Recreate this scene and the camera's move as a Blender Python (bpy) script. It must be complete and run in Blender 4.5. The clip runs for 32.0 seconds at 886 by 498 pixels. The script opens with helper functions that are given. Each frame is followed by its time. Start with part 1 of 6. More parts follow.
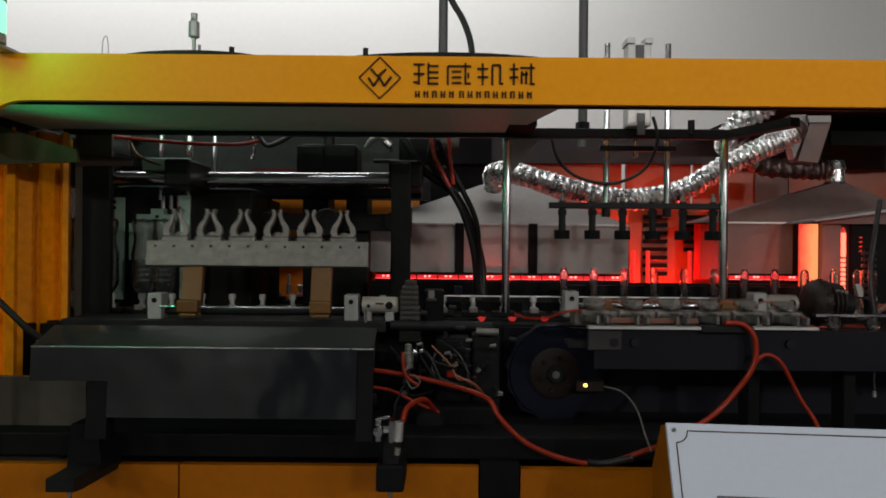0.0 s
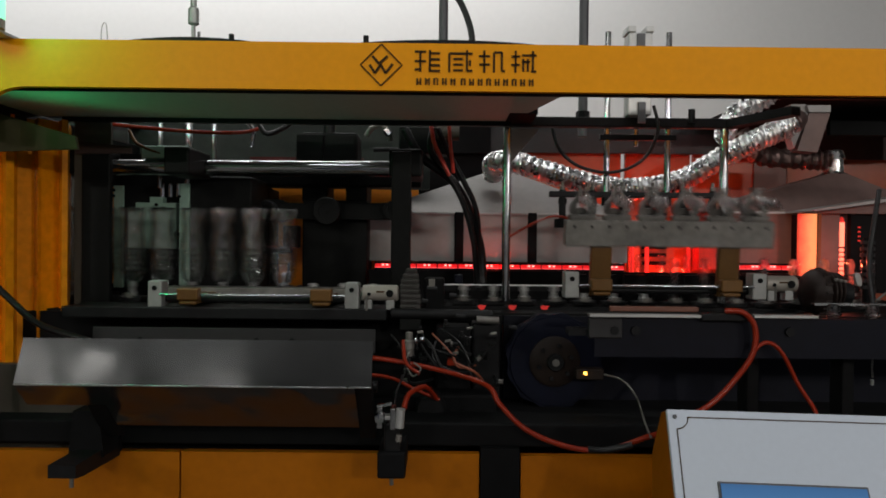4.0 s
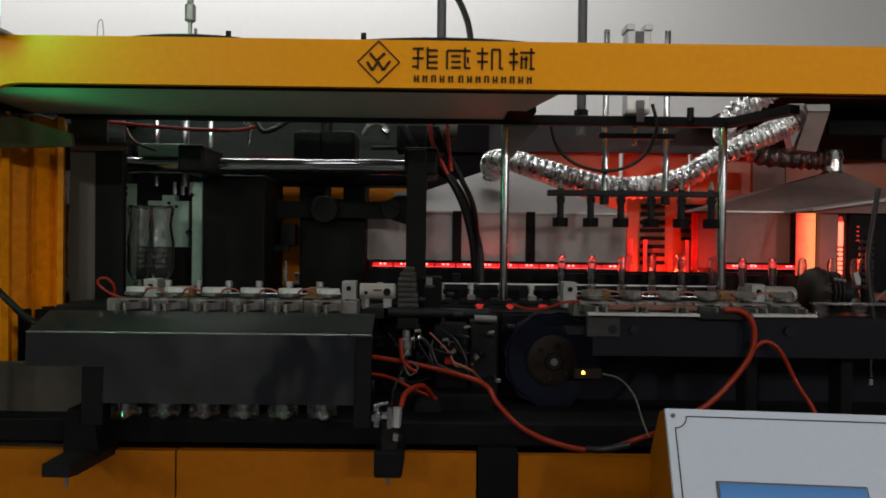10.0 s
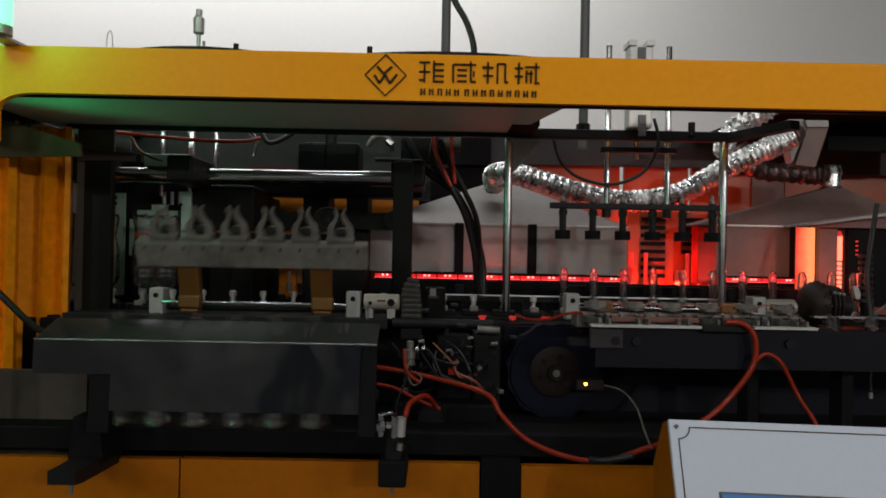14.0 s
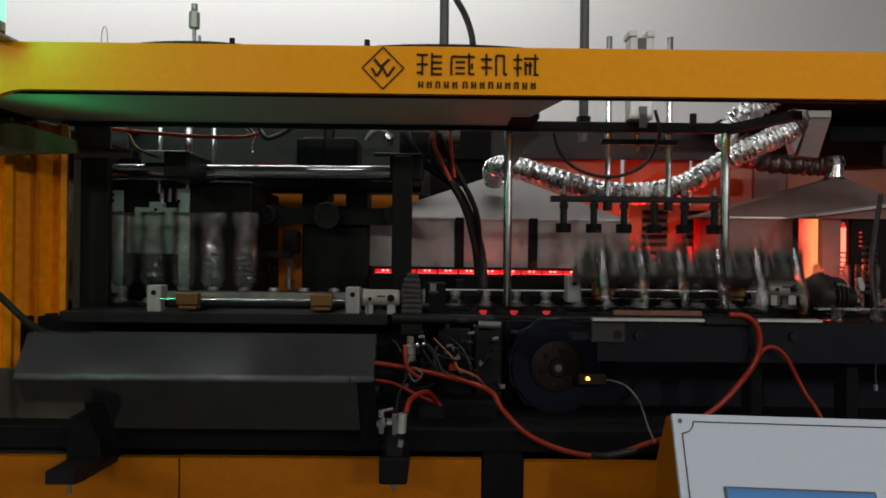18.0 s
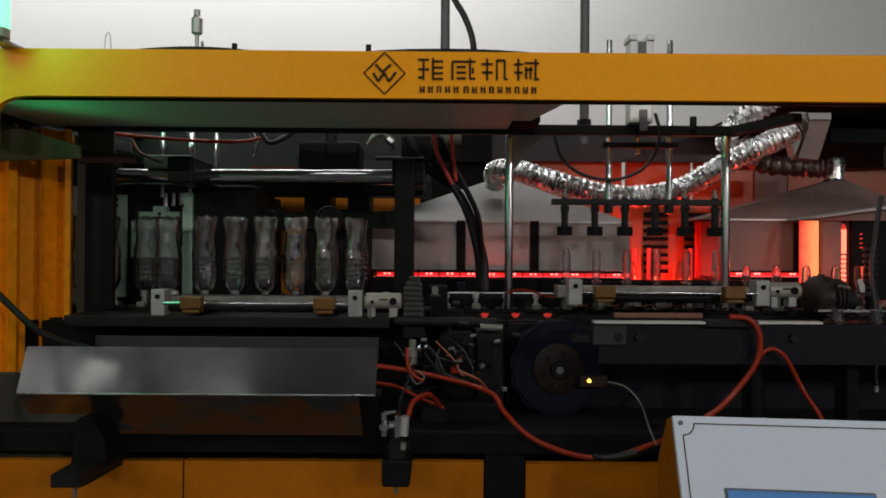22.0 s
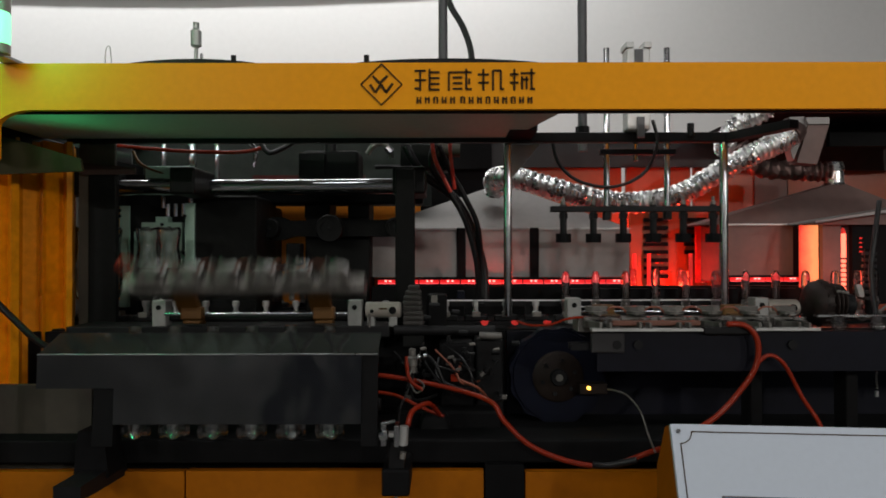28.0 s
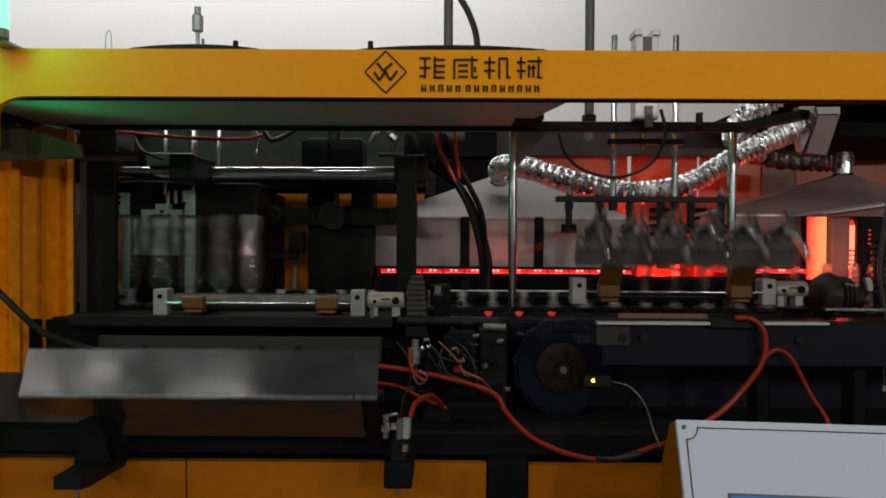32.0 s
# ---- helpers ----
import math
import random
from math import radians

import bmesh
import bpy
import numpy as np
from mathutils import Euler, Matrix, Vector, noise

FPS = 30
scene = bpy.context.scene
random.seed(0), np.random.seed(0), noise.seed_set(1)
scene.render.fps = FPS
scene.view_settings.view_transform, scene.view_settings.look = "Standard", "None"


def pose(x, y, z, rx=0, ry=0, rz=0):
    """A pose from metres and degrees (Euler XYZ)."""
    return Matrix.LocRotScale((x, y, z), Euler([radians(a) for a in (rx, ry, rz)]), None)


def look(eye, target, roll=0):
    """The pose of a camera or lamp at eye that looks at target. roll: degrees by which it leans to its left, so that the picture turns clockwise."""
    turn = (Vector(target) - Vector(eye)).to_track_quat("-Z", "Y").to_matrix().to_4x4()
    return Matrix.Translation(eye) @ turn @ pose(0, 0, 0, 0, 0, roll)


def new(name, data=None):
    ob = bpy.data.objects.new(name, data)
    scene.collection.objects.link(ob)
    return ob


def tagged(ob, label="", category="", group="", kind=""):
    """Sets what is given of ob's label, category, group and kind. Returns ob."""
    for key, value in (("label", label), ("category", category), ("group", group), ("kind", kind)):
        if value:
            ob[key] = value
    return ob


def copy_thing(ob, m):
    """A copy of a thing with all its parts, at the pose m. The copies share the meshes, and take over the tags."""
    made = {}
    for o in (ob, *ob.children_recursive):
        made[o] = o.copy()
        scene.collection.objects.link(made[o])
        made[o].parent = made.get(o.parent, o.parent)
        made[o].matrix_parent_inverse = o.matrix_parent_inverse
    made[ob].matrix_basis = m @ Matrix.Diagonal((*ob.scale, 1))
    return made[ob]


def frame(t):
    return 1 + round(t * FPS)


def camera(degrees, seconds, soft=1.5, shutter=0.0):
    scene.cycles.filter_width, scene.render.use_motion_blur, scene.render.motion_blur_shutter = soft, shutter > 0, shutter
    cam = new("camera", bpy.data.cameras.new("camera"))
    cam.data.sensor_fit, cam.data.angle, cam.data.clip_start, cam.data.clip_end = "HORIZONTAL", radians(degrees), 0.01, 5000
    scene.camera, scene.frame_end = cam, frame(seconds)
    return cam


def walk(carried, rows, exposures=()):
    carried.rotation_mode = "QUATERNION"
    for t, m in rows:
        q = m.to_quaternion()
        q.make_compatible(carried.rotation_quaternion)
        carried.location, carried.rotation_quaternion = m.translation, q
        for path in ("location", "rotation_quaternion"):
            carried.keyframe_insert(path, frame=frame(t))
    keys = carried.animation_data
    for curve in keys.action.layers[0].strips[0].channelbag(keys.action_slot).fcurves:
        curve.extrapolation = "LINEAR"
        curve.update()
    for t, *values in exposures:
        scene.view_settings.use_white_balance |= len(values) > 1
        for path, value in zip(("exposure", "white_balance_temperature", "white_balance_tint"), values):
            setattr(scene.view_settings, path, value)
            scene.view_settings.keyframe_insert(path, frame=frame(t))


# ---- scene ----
cam = camera(65.2, 32.0, soft=1.75, shutter=0.6)
PATH = [
    (0, (0.007, 0.01, 1.436), (0.006, 2.01, 1.438), 0.5),
    (0.5, (0.003, 0.015, 1.437), (0.001, 2.015, 1.432), 0.5),
    (1, (0.001, 0.02, 1.435), (0.001, 2.02, 1.42), 0.6),
    (1.5, (0.001, 0.02, 1.434), (0.001, 2.02, 1.407), 0.6),
    (2, (-0.003, 0.017, 1.432), (0.001, 2.017, 1.399), 0.9),
    (2.5, (-0.002, 0.011, 1.432), (0.002, 2.011, 1.399), 0.8),
    (3, (-0.005, 0.01, 1.429), (0.001, 2.01, 1.404), 0.9),
    (3.5, (-0.002, 0.009, 1.429), (0.004, 2.009, 1.406), 0.7),
    (5.5, (-0.003, 0.015, 1.426), (0.008, 2.015, 1.403), 0.5),
    (6, (-0.003, 0.018, 1.425), (0.009, 2.018, 1.396), 0.4),
    (6.5, (-0.005, 0.019, 1.423), (0.008, 2.019, 1.398), 0.4),
    (7, (-0.007, 0.021, 1.423), (0.007, 2.02, 1.399), 0.5),
    (7.5, (-0.005, 0.018, 1.427), (0.008, 2.018, 1.398), 0.6),
    (8, (-0.005, 0.019, 1.424), (0.008, 2.019, 1.402), 0.7),
    (8.5, (-0.003, 0.019, 1.424), (0.008, 2.019, 1.399), 0.8),
    (9, (-0.003, 0.019, 1.424), (0.009, 2.019, 1.402), 0.8),
    (9.5, (-0.001, 0.014, 1.426), (0.011, 2.014, 1.406), 0.9),
    (10, (0.0, 0.017, 1.424), (0.013, 2.017, 1.402), 0.7),
    (10.5, (-0.001, 0.018, 1.422), (0.012, 2.018, 1.403), 0.7),
    (11, (-0.002, 0.014, 1.423), (0.01, 2.014, 1.409), 0.8),
    (11.5, (-0.006, 0.013, 1.422), (0.009, 2.013, 1.413), 1.0),
    (12, (-0.006, 0.011, 1.421), (0.009, 2.011, 1.416), 1.0),
    (12.5, (-0.013, 0.012, 1.421), (0.006, 2.012, 1.416), 0.9),
    (13, (-0.014, 0.011, 1.42), (0.003, 2.011, 1.422), 1.0),
    (13.5, (-0.017, 0.01, 1.421), (0.004, 2.01, 1.428), 1.1),
    (14, (-0.015, 0.003, 1.421), (0.004, 2.002, 1.435), 1.1),
    (14.5, (-0.017, -0.002, 1.423), (0.004, 1.998, 1.441), 1.0),
    (16.5, (-0.013, 0.007, 1.422), (0.003, 2.007, 1.43), 0.5),
    (17, (-0.016, 0.014, 1.419), (-0.002, 2.014, 1.425), 0.7),
    (17.5, (-0.014, 0.018, 1.418), (-0.001, 2.018, 1.419), 0.6),
    (18, (-0.011, 0.018, 1.419), (0.004, 2.018, 1.42), 0.6),
    (18.5, (-0.007, 0.022, 1.42), (0.004, 2.022, 1.419), 0.5),
    (19, (-0.004, 0.019, 1.421), (0.005, 2.019, 1.42), 0.6),
    (19.5, (-0.004, 0.017, 1.419), (0.007, 2.017, 1.425), 0.6),
    (20, (-0.007, 0.018, 1.42), (0.005, 2.018, 1.424), 0.5),
    (20.5, (-0.011, 0.014, 1.42), (0.002, 2.014, 1.427), 0.5),
    (21, (-0.011, 0.014, 1.419), (0.001, 2.014, 1.429), 0.5),
    (21.5, (-0.012, 0.01, 1.421), (-0.004, 2.01, 1.43), 0.4),
    (22, (-0.011, 0.009, 1.422), (-0.001, 2.009, 1.429), 0.4),
    (22.5, (-0.011, 0.012, 1.42), (0.0, 2.012, 1.424), 0.3),
    (23, (-0.012, 0.013, 1.419), (0.0, 2.013, 1.422), 0.3),
    (23.5, (-0.01, 0.011, 1.42), (0.001, 2.011, 1.425), 0.4),
    (24, (-0.008, 0.009, 1.42), (0.005, 2.009, 1.427), 0.4),
    (24.5, (-0.01, 0.01, 1.42), (-0.001, 2.01, 1.425), 0.2),
    (25, (-0.011, 0.009, 1.422), (-0.004, 2.009, 1.428), 0.3),
    (25.5, (-0.01, 0.007, 1.421), (-0.006, 2.007, 1.436), 0.4),
    (27.5, (-0.003, 0.001, 1.429), (-0.003, 2.001, 1.448), -0.1),
    (28, (0.001, 0.001, 1.434), (0.0, 2.001, 1.452), -0.1),
    (28.5, (0.002, 0.002, 1.437), (0.0, 2.002, 1.449), -0.0),
    (29, (0.002, 0.004, 1.437), (0.004, 2.004, 1.44), -0.1),
    (29.5, (0.003, 0.006, 1.435), (0.006, 2.006, 1.435), -0.2),
    (30, (0.005, 0.012, 1.434), (0.003, 2.012, 1.418), -0.1),
    (30.5, (0.002, 0.018, 1.438), (-0.008, 2.018, 1.413), 0.0),
    (31, (0.003, 0.026, 1.442), (-0.011, 2.025, 1.4085), 0.1),
    (31.5, (-0.001, 0.02, 1.444), (-0.009, 2.02, 1.4165), 0.2),
    (32, (-0.001, 0.02, 1.445), (-0.011, 2.02, 1.4215), 0.3),
]
walk(cam, [(t, look(eye, target, roll)) for t, eye, target, roll in PATH], exposures=[(0.0, 0.0), (32.0, 0.0)])

# ---- world and large lights ----
world = bpy.data.worlds.new("world")
scene.world = world
world.use_nodes = True
world.node_tree.nodes["Background"].inputs[0].default_value = (0.5, 0.55, 0.6, 1)
world.node_tree.nodes["Background"].inputs[1].default_value = 0.02


def area_lamp(name, eye, target, sx, sy, watts, colour):
    data = bpy.data.lights.new(name, "AREA")
    data.shape, data.size, data.size_y, data.energy, data.color = "RECTANGLE", sx, sy, watts, colour
    ob = new(name, data)
    ob.matrix_world = look(eye, target)
    return ob


area_lamp("rear_ceiling_light", (-1.4, 3.1, 3.85), (-1.4, 4.0, 2.4), 4.4, 0.25, 61, (1.0, 0.99, 0.97))
area_lamp("front_ceiling_light", (0.3, 0.35, 3.85), (0.3, 1.2, 0.0), 2.6, 0.2, 16, (0.97, 0.98, 1.0))
# Unseen fill lamps, added to brighten floor and front wall in reflections
for lx, ly in ((-2.0, -1.6), (0.3, -1.8), (2.2, -1.6)):
    area_lamp("room_fill_light", (lx, ly, 3.85), (lx, ly - 0.6, 0.0), 1.2, 0.15, 9, (0.97, 0.98, 1.0))
for lx, wide, watts in ((-4.0, 0.7, 1.6), (-2.97, 0.3, 0.8)):
    area_lamp("small_ceiling_light", (lx, -2.7, 3.7), (-0.3, 1.8, 1.4), wide, 0.5, watts, (1.0, 0.95, 0.88))
for lx, ly, lz, watts in ((-3.9, -2.6, 3.0, 26), (-2.3, -3.7, 3.1, 22), (-0.2, -3.8, 3.1, 9), (2.7, -3.6, 2.7, 36), (4.4, -2.4, 2.5, 32)):
    area_lamp("hanging_lamp", (lx, ly, lz), (-0.3, 1.8, 1.4), 0.16, 0.09, watts, (1.0, 0.96, 0.90))
# Tower's green light, brought forward to imitate lens glare on the beam
lamp = bpy.data.lights.new("signal_glare", "POINT")
lamp.energy, lamp.color, lamp.shadow_soft_size = 2.6, (0.03, 1.0, 0.32), 0.05
lamp_ob = new("signal_glare", lamp)
lamp_ob.location = (-0.93, 1.285, 1.935)
# Added, unseen: tints the canopy green in place of lens veil
lamp = bpy.data.lights.new("canopy_green_fill", "SPOT")
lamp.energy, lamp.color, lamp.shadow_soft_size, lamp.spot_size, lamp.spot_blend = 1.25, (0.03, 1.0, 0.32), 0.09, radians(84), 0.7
lamp_ob = new("canopy_green_fill", lamp)
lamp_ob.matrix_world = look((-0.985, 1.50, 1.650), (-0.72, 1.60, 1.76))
for hx, hy, hz, hw, hg in ((0.76, 2.38, 1.33, 2.4, 0.03), (0.84, 2.64, 1.50, 3.0, 0.03), (0.915, 2.40, 1.42, 0.5, 0.03), (1.157, 2.06, 1.38, 0.7, 0.08), (0.17, 2.25, 1.325, 0.5, 0.04)):
    heat = bpy.data.lights.new("heater_glow", "POINT")
    heat.energy, heat.color, heat.shadow_soft_size = hw, (1.0, hg, hg * 0.4), 0.01
    new("heater_glow", heat).location = (hx, hy, hz)

# ---- materials ----
MATS = {}


def material(name, colour, rough=0.5, metal=0.0, vary=0.15, grain=40.0, bump=0.1, stain=3.0, spec=0.5, wave=0.0):
    m = bpy.data.materials.new(name)
    m.use_nodes = True
    nt = m.node_tree
    b = nt.nodes["Principled BSDF"]
    b.inputs["Metallic"].default_value = metal
    b.inputs["Specular IOR Level"].default_value = spec
    co = nt.nodes.new("ShaderNodeTexCoord")
    fine, broad = nt.nodes.new("ShaderNodeTexNoise"), nt.nodes.new("ShaderNodeTexNoise")
    fine.inputs["Scale"].default_value, broad.inputs["Scale"].default_value = grain, stain
    fine.inputs["Detail"].default_value, broad.inputs["Detail"].default_value = 4, 6
    nt.links.new(co.outputs["Object"], fine.inputs["Vector"])
    nt.links.new(co.outputs["Object"], broad.inputs["Vector"])
    add = nt.nodes.new("ShaderNodeMath")
    add.operation = "ADD"
    nt.links.new(fine.outputs["Fac"], add.inputs[0])
    nt.links.new(broad.outputs["Fac"], add.inputs[1])
    ramp = nt.nodes.new("ShaderNodeMapRange")
    ramp.inputs["From Min"].default_value, ramp.inputs["From Max"].default_value = 0.6, 1.4
    ramp.inputs["To Min"].default_value, ramp.inputs["To Max"].default_value = 1 - vary, 1 + vary
    nt.links.new(add.outputs[0], ramp.inputs["Value"])
    mul = nt.nodes.new("ShaderNodeVectorMath")
    mul.operation = "SCALE"
    mul.inputs[0].default_value = colour
    nt.links.new(ramp.outputs[0], mul.inputs["Scale"])
    nt.links.new(mul.outputs[0], b.inputs["Base Color"])
    rr = nt.nodes.new("ShaderNodeMapRange")
    rr.inputs["From Min"].default_value, rr.inputs["From Max"].default_value = 0.3, 0.7
    rr.inputs["To Min"].default_value, rr.inputs["To Max"].default_value = max(0.03, rough - 0.1), min(1.0, rough + 0.12)
    nt.links.new(broad.outputs["Fac"], rr.inputs["Value"])
    nt.links.new(rr.outputs[0], b.inputs["Roughness"])
    if bump:
        bp = nt.nodes.new("ShaderNodeBump")
        bp.inputs["Strength"].default_value, bp.inputs["Distance"].default_value = bump, 0.002
        nt.links.new(fine.outputs["Fac"], bp.inputs["Height"])
        nt.links.new(bp.outputs["Normal"], b.inputs["Normal"])
        if wave:
            swell, roll = nt.nodes.new("ShaderNodeTexNoise"), nt.nodes.new("ShaderNodeBump")
            swell.inputs["Scale"].default_value, swell.inputs["Detail"].default_value = 7, 1
            roll.inputs["Strength"].default_value, roll.inputs["Distance"].default_value = 1.0, wave
            nt.links.new(co.outputs["Object"], swell.inputs["Vector"])
            nt.links.new(swell.outputs["Fac"], roll.inputs["Height"])
            nt.links.new(roll.outputs["Normal"], bp.inputs["Normal"])
    MATS[name] = m
    return m


def glowing(name, colour, strength):
    m = bpy.data.materials.new(name)
    m.use_nodes = True
    b = m.node_tree.nodes["Principled BSDF"]
    b.inputs["Base Color"].default_value = (*[c * 0.5 for c in colour], 1)
    b.inputs["Emission Color"].default_value = (*colour, 1)
    b.inputs["Emission Strength"].default_value = strength
    MATS[name] = m
    return m


def clear_plastic(name, tint, haze, rough, bend=0.0):
    """A clear wall: see-through, glossy at grazing angles, with a little milky haze; bend is its IOR if it is thick."""
    m = bpy.data.materials.new(name)
    m.use_nodes = True
    nt = m.node_tree
    nt.nodes.remove(nt.nodes["Principled BSDF"])
    out = nt.nodes["Material Output"]
    see, gloss, milk = nt.nodes.new("ShaderNodeBsdfTransparent"), nt.nodes.new("ShaderNodeBsdfGlossy"), nt.nodes.new("ShaderNodeBsdfTranslucent")
    if bend:
        nt.nodes.remove(see)
        see = nt.nodes.new("ShaderNodeBsdfRefraction")
        see.inputs["IOR"].default_value, see.inputs["Roughness"].default_value = bend, 0.03
    see.inputs[0].default_value = (*tint, 1)
    gloss.inputs["Roughness"].default_value = rough
    milk.inputs[0].default_value = (0.8, 0.8, 0.8, 1)
    fr = nt.nodes.new("ShaderNodeFresnel")
    fr.inputs["IOR"].default_value = 1.33
    one, two = nt.nodes.new("ShaderNodeMixShader"), nt.nodes.new("ShaderNodeMixShader")
    one.inputs[0].default_value = haze
    nt.links.new(see.outputs[0], one.inputs[1])
    nt.links.new(milk.outputs[0], one.inputs[2])
    soft = nt.nodes.new("ShaderNodeMath")
    soft.operation, soft.use_clamp = "MULTIPLY_ADD", True
    soft.inputs[1].default_value, soft.inputs[2].default_value = 0.8, 0.2
    nt.links.new(fr.outputs[0], soft.inputs[0])
    nt.links.new(soft.outputs[0], two.inputs[0])
    nt.links.new(one.outputs[0], two.inputs[1])
    nt.links.new(gloss.outputs[0], two.inputs[2])
    nt.links.new(two.outputs[0], out.inputs["Surface"])
    MATS[name] = m
    return m


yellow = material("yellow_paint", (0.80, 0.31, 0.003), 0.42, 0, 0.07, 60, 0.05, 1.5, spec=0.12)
# Darker than the beam's yellow: shade on the lower panels put into colour
yellow_dark = material("yellow_panel", (0.34, 0.101, 0.001), 0.4, 0, 0.14, 50, 0.05, 2.0, spec=0.2)
yellow_arm = material("yellow_zinc", (0.11, 0.048, 0.006), 0.45, 0.3, 0.15, 60, 0.08, 8)
canopy_grey = material("canopy_grey", (0.47, 0.60, 0.51), 0.55, 0, 0.1, 70, 0.05, 2)
black = material("black_paint", (0.0062, 0.0062, 0.0066), 0.6, 0, 0.25, 50, 0.1, 5, spec=0.07)
black_steel = material("black_steel", (0.010, 0.010, 0.0105), 0.45, 0.1, 0.3, 60, 0.1, 6, spec=0.15)
frame_black = material("weathered_black_iron", (0.0062, 0.0066, 0.0062), 0.5, 0.05, 0.35, 45, 0.12, 6, spec=0.10)
rubber = material("black_rubber", (0.009, 0.009, 0.0095), 0.38, 0, 0.2, 80, 0.05, 8, spec=0.35)
chrome = material("chrome", (0.55, 0.56, 0.575), 0.18, 1.0, 0.06, 30, 0.0, 4)
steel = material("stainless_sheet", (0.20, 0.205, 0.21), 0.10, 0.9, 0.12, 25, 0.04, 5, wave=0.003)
steel_fold = material("bent_stainless_edge", (0.32, 0.325, 0.33), 0.35, 1.0, 0.1, 40, 0.03, 8)
slab_blue = material("reflected_slab_paint", (0.02, 0.035, 0.085), 0.45, 0, 0.15, 40, 0.05, 2)
navy = material("dark_navy_paint", (0.004, 0.0043, 0.0085), 0.55, 0, 0.3, 40, 0.1, 5, spec=0.15)
bar_chrome = material("dark_polished_bar", (0.52, 0.525, 0.53), 0.15, 1.0, 0.08, 30, 0.0, 4)
alu = material("aluminium", (0.42, 0.42, 0.41), 0.45, 0.6, 0.12, 60, 0.05, 8)
alu_old = material("worn_aluminium", (0.17, 0.16, 0.145), 0.5, 0.5, 0.4, 45, 0.15, 14)
beige = material("beige_metal", (0.30, 0.275, 0.24), 0.45, 0.2, 0.12, 60, 0.05, 8)
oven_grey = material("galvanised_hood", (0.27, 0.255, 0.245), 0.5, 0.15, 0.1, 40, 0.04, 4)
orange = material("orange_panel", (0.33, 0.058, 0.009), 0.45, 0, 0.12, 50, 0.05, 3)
# Orange brightened for the rear panel: the light on it is in the colour
orange_rear = material("lit_orange_panel", (0.92, 0.29, 0.014), 0.45, 0, 0.12, 50, 0.05, 3)
fold_yellow = material("folded_yellow_sheet", (0.80, 0.28, 0.004), 0.3, 0, 0.25, 40, 0.05, 2, spec=0.3)
grip_metal = material("oily_gripper_metal", (0.13, 0.122, 0.112), 0.4, 0.6, 0.45, 40, 0.2, 14)
band_grey = material("dark_band_paint", (0.024, 0.023, 0.024), 0.5, 0, 0.15, 40, 0.05, 4, spec=0.25)
# Foil darkened and reddened: shade and red heater light put into the colour
foil_dark = material("dim_foil", (0.19, 0.13, 0.12), 0.42, 0.9, 0.15, 60, 0.5, 20)
# The heaters' red light on this sheet is put into its base colour
red_sheet = material("heater_red_in_colour", (0.62, 0.05, 0.04), 0.4, 0.2, 0.1, 40, 0.05, 6)
dull_brown = material("dull_brown_plate", (0.055, 0.046, 0.036), 0.5, 0.0, 0.25, 30, 0.05, 3, spec=0.3)
dark_brown = material("dark_brown_sheet", (0.055, 0.032, 0.028), 0.5, 0, 0.25, 30, 0.05, 4, spec=0.25)
# Matt near-white: the shine of the rail edges is put into the colour
edge_shine = material("edge_shine", (0.85, 0.85, 0.84), 0.35, 0.0, 0.05, 60, 0.02, 10)
# Orange hose brightened: the light on two hoses is put into the colour
hose_lit = material("lit_red_hose", (0.75, 0.07, 0.045), 0.3, 0, 0.08, 60, 0.02, 12)
front_plaster = material("pale_front_plaster", (0.45, 0.45, 0.45), 0.85, 0, 0.3, 30, 0.1, 0.6)
bracket_grey = material("bracket_aluminium", (0.27, 0.27, 0.26), 0.45, 0.4, 0.15, 60, 0.06, 10)
trunk_grey = material("grey_trunking", (0.36, 0.37, 0.37), 0.5, 0, 0.1, 40, 0.05, 4)
dark_red = material("dark_red_sheet", (0.085, 0.014, 0.013), 0.5, 0, 0.3, 30, 0.05, 6, spec=0.2)
dark_green = material("dark_green_sheet", (0.030, 0.036, 0.032), 0.55, 0, 0.3, 30, 0.05, 5, spec=0.2)
shade_olive = material("shade_olive_sheet", (0.046, 0.037, 0.017), 0.55, 0, 0.35, 30, 0.05, 6, spec=0.1)
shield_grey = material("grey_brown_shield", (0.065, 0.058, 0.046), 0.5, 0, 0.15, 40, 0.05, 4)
wall_grey = material("grey_plaster", (0.07, 0.07, 0.072), 0.85, 0, 0.05, 30, 0.1, 1.2)
wall_white = material("white_plaster", (0.72, 0.72, 0.72), 0.85, 0, 0.03, 30, 0.1, 1.2)
concrete = material("concrete_floor", (0.13, 0.127, 0.122), 0.5, 0, 0.45, 25, 0.1, 1.1)
hose_orange = material("orange_hose", (0.22, 0.018, 0.005), 0.28, 0, 0.15, 60, 0.02, 12, spec=0.25)
wire_brown = material("brown_wire", (0.22, 0.06, 0.03), 0.5, 0, 0.1, 60, 0.0, 10)
worn_brown = material("worn_brown_iron", (0.018, 0.011, 0.009), 0.55, 0.2, 0.4, 70, 0.2, 14, spec=0.3)
pale_edge = material("ground_steel_edge", (0.55, 0.55, 0.54), 0.4, 0.3, 0.1, 60, 0.03, 10)
copper_brown = material("copper_brown_strip", (0.12, 0.040, 0.022), 0.5, 0, 0.3, 50, 0.06, 6)
dull_plastic = material("dull_plastic", (0.034, 0.030, 0.027), 0.6, 0, 0.15, 60, 0.05, 10)
# Stainless darkened: the shade under the chute is put into the colour
steel_dark = material("shaded_stainless", (0.10, 0.102, 0.105), 0.14, 0.9, 0.15, 25, 0.04, 5, wave=0.012)
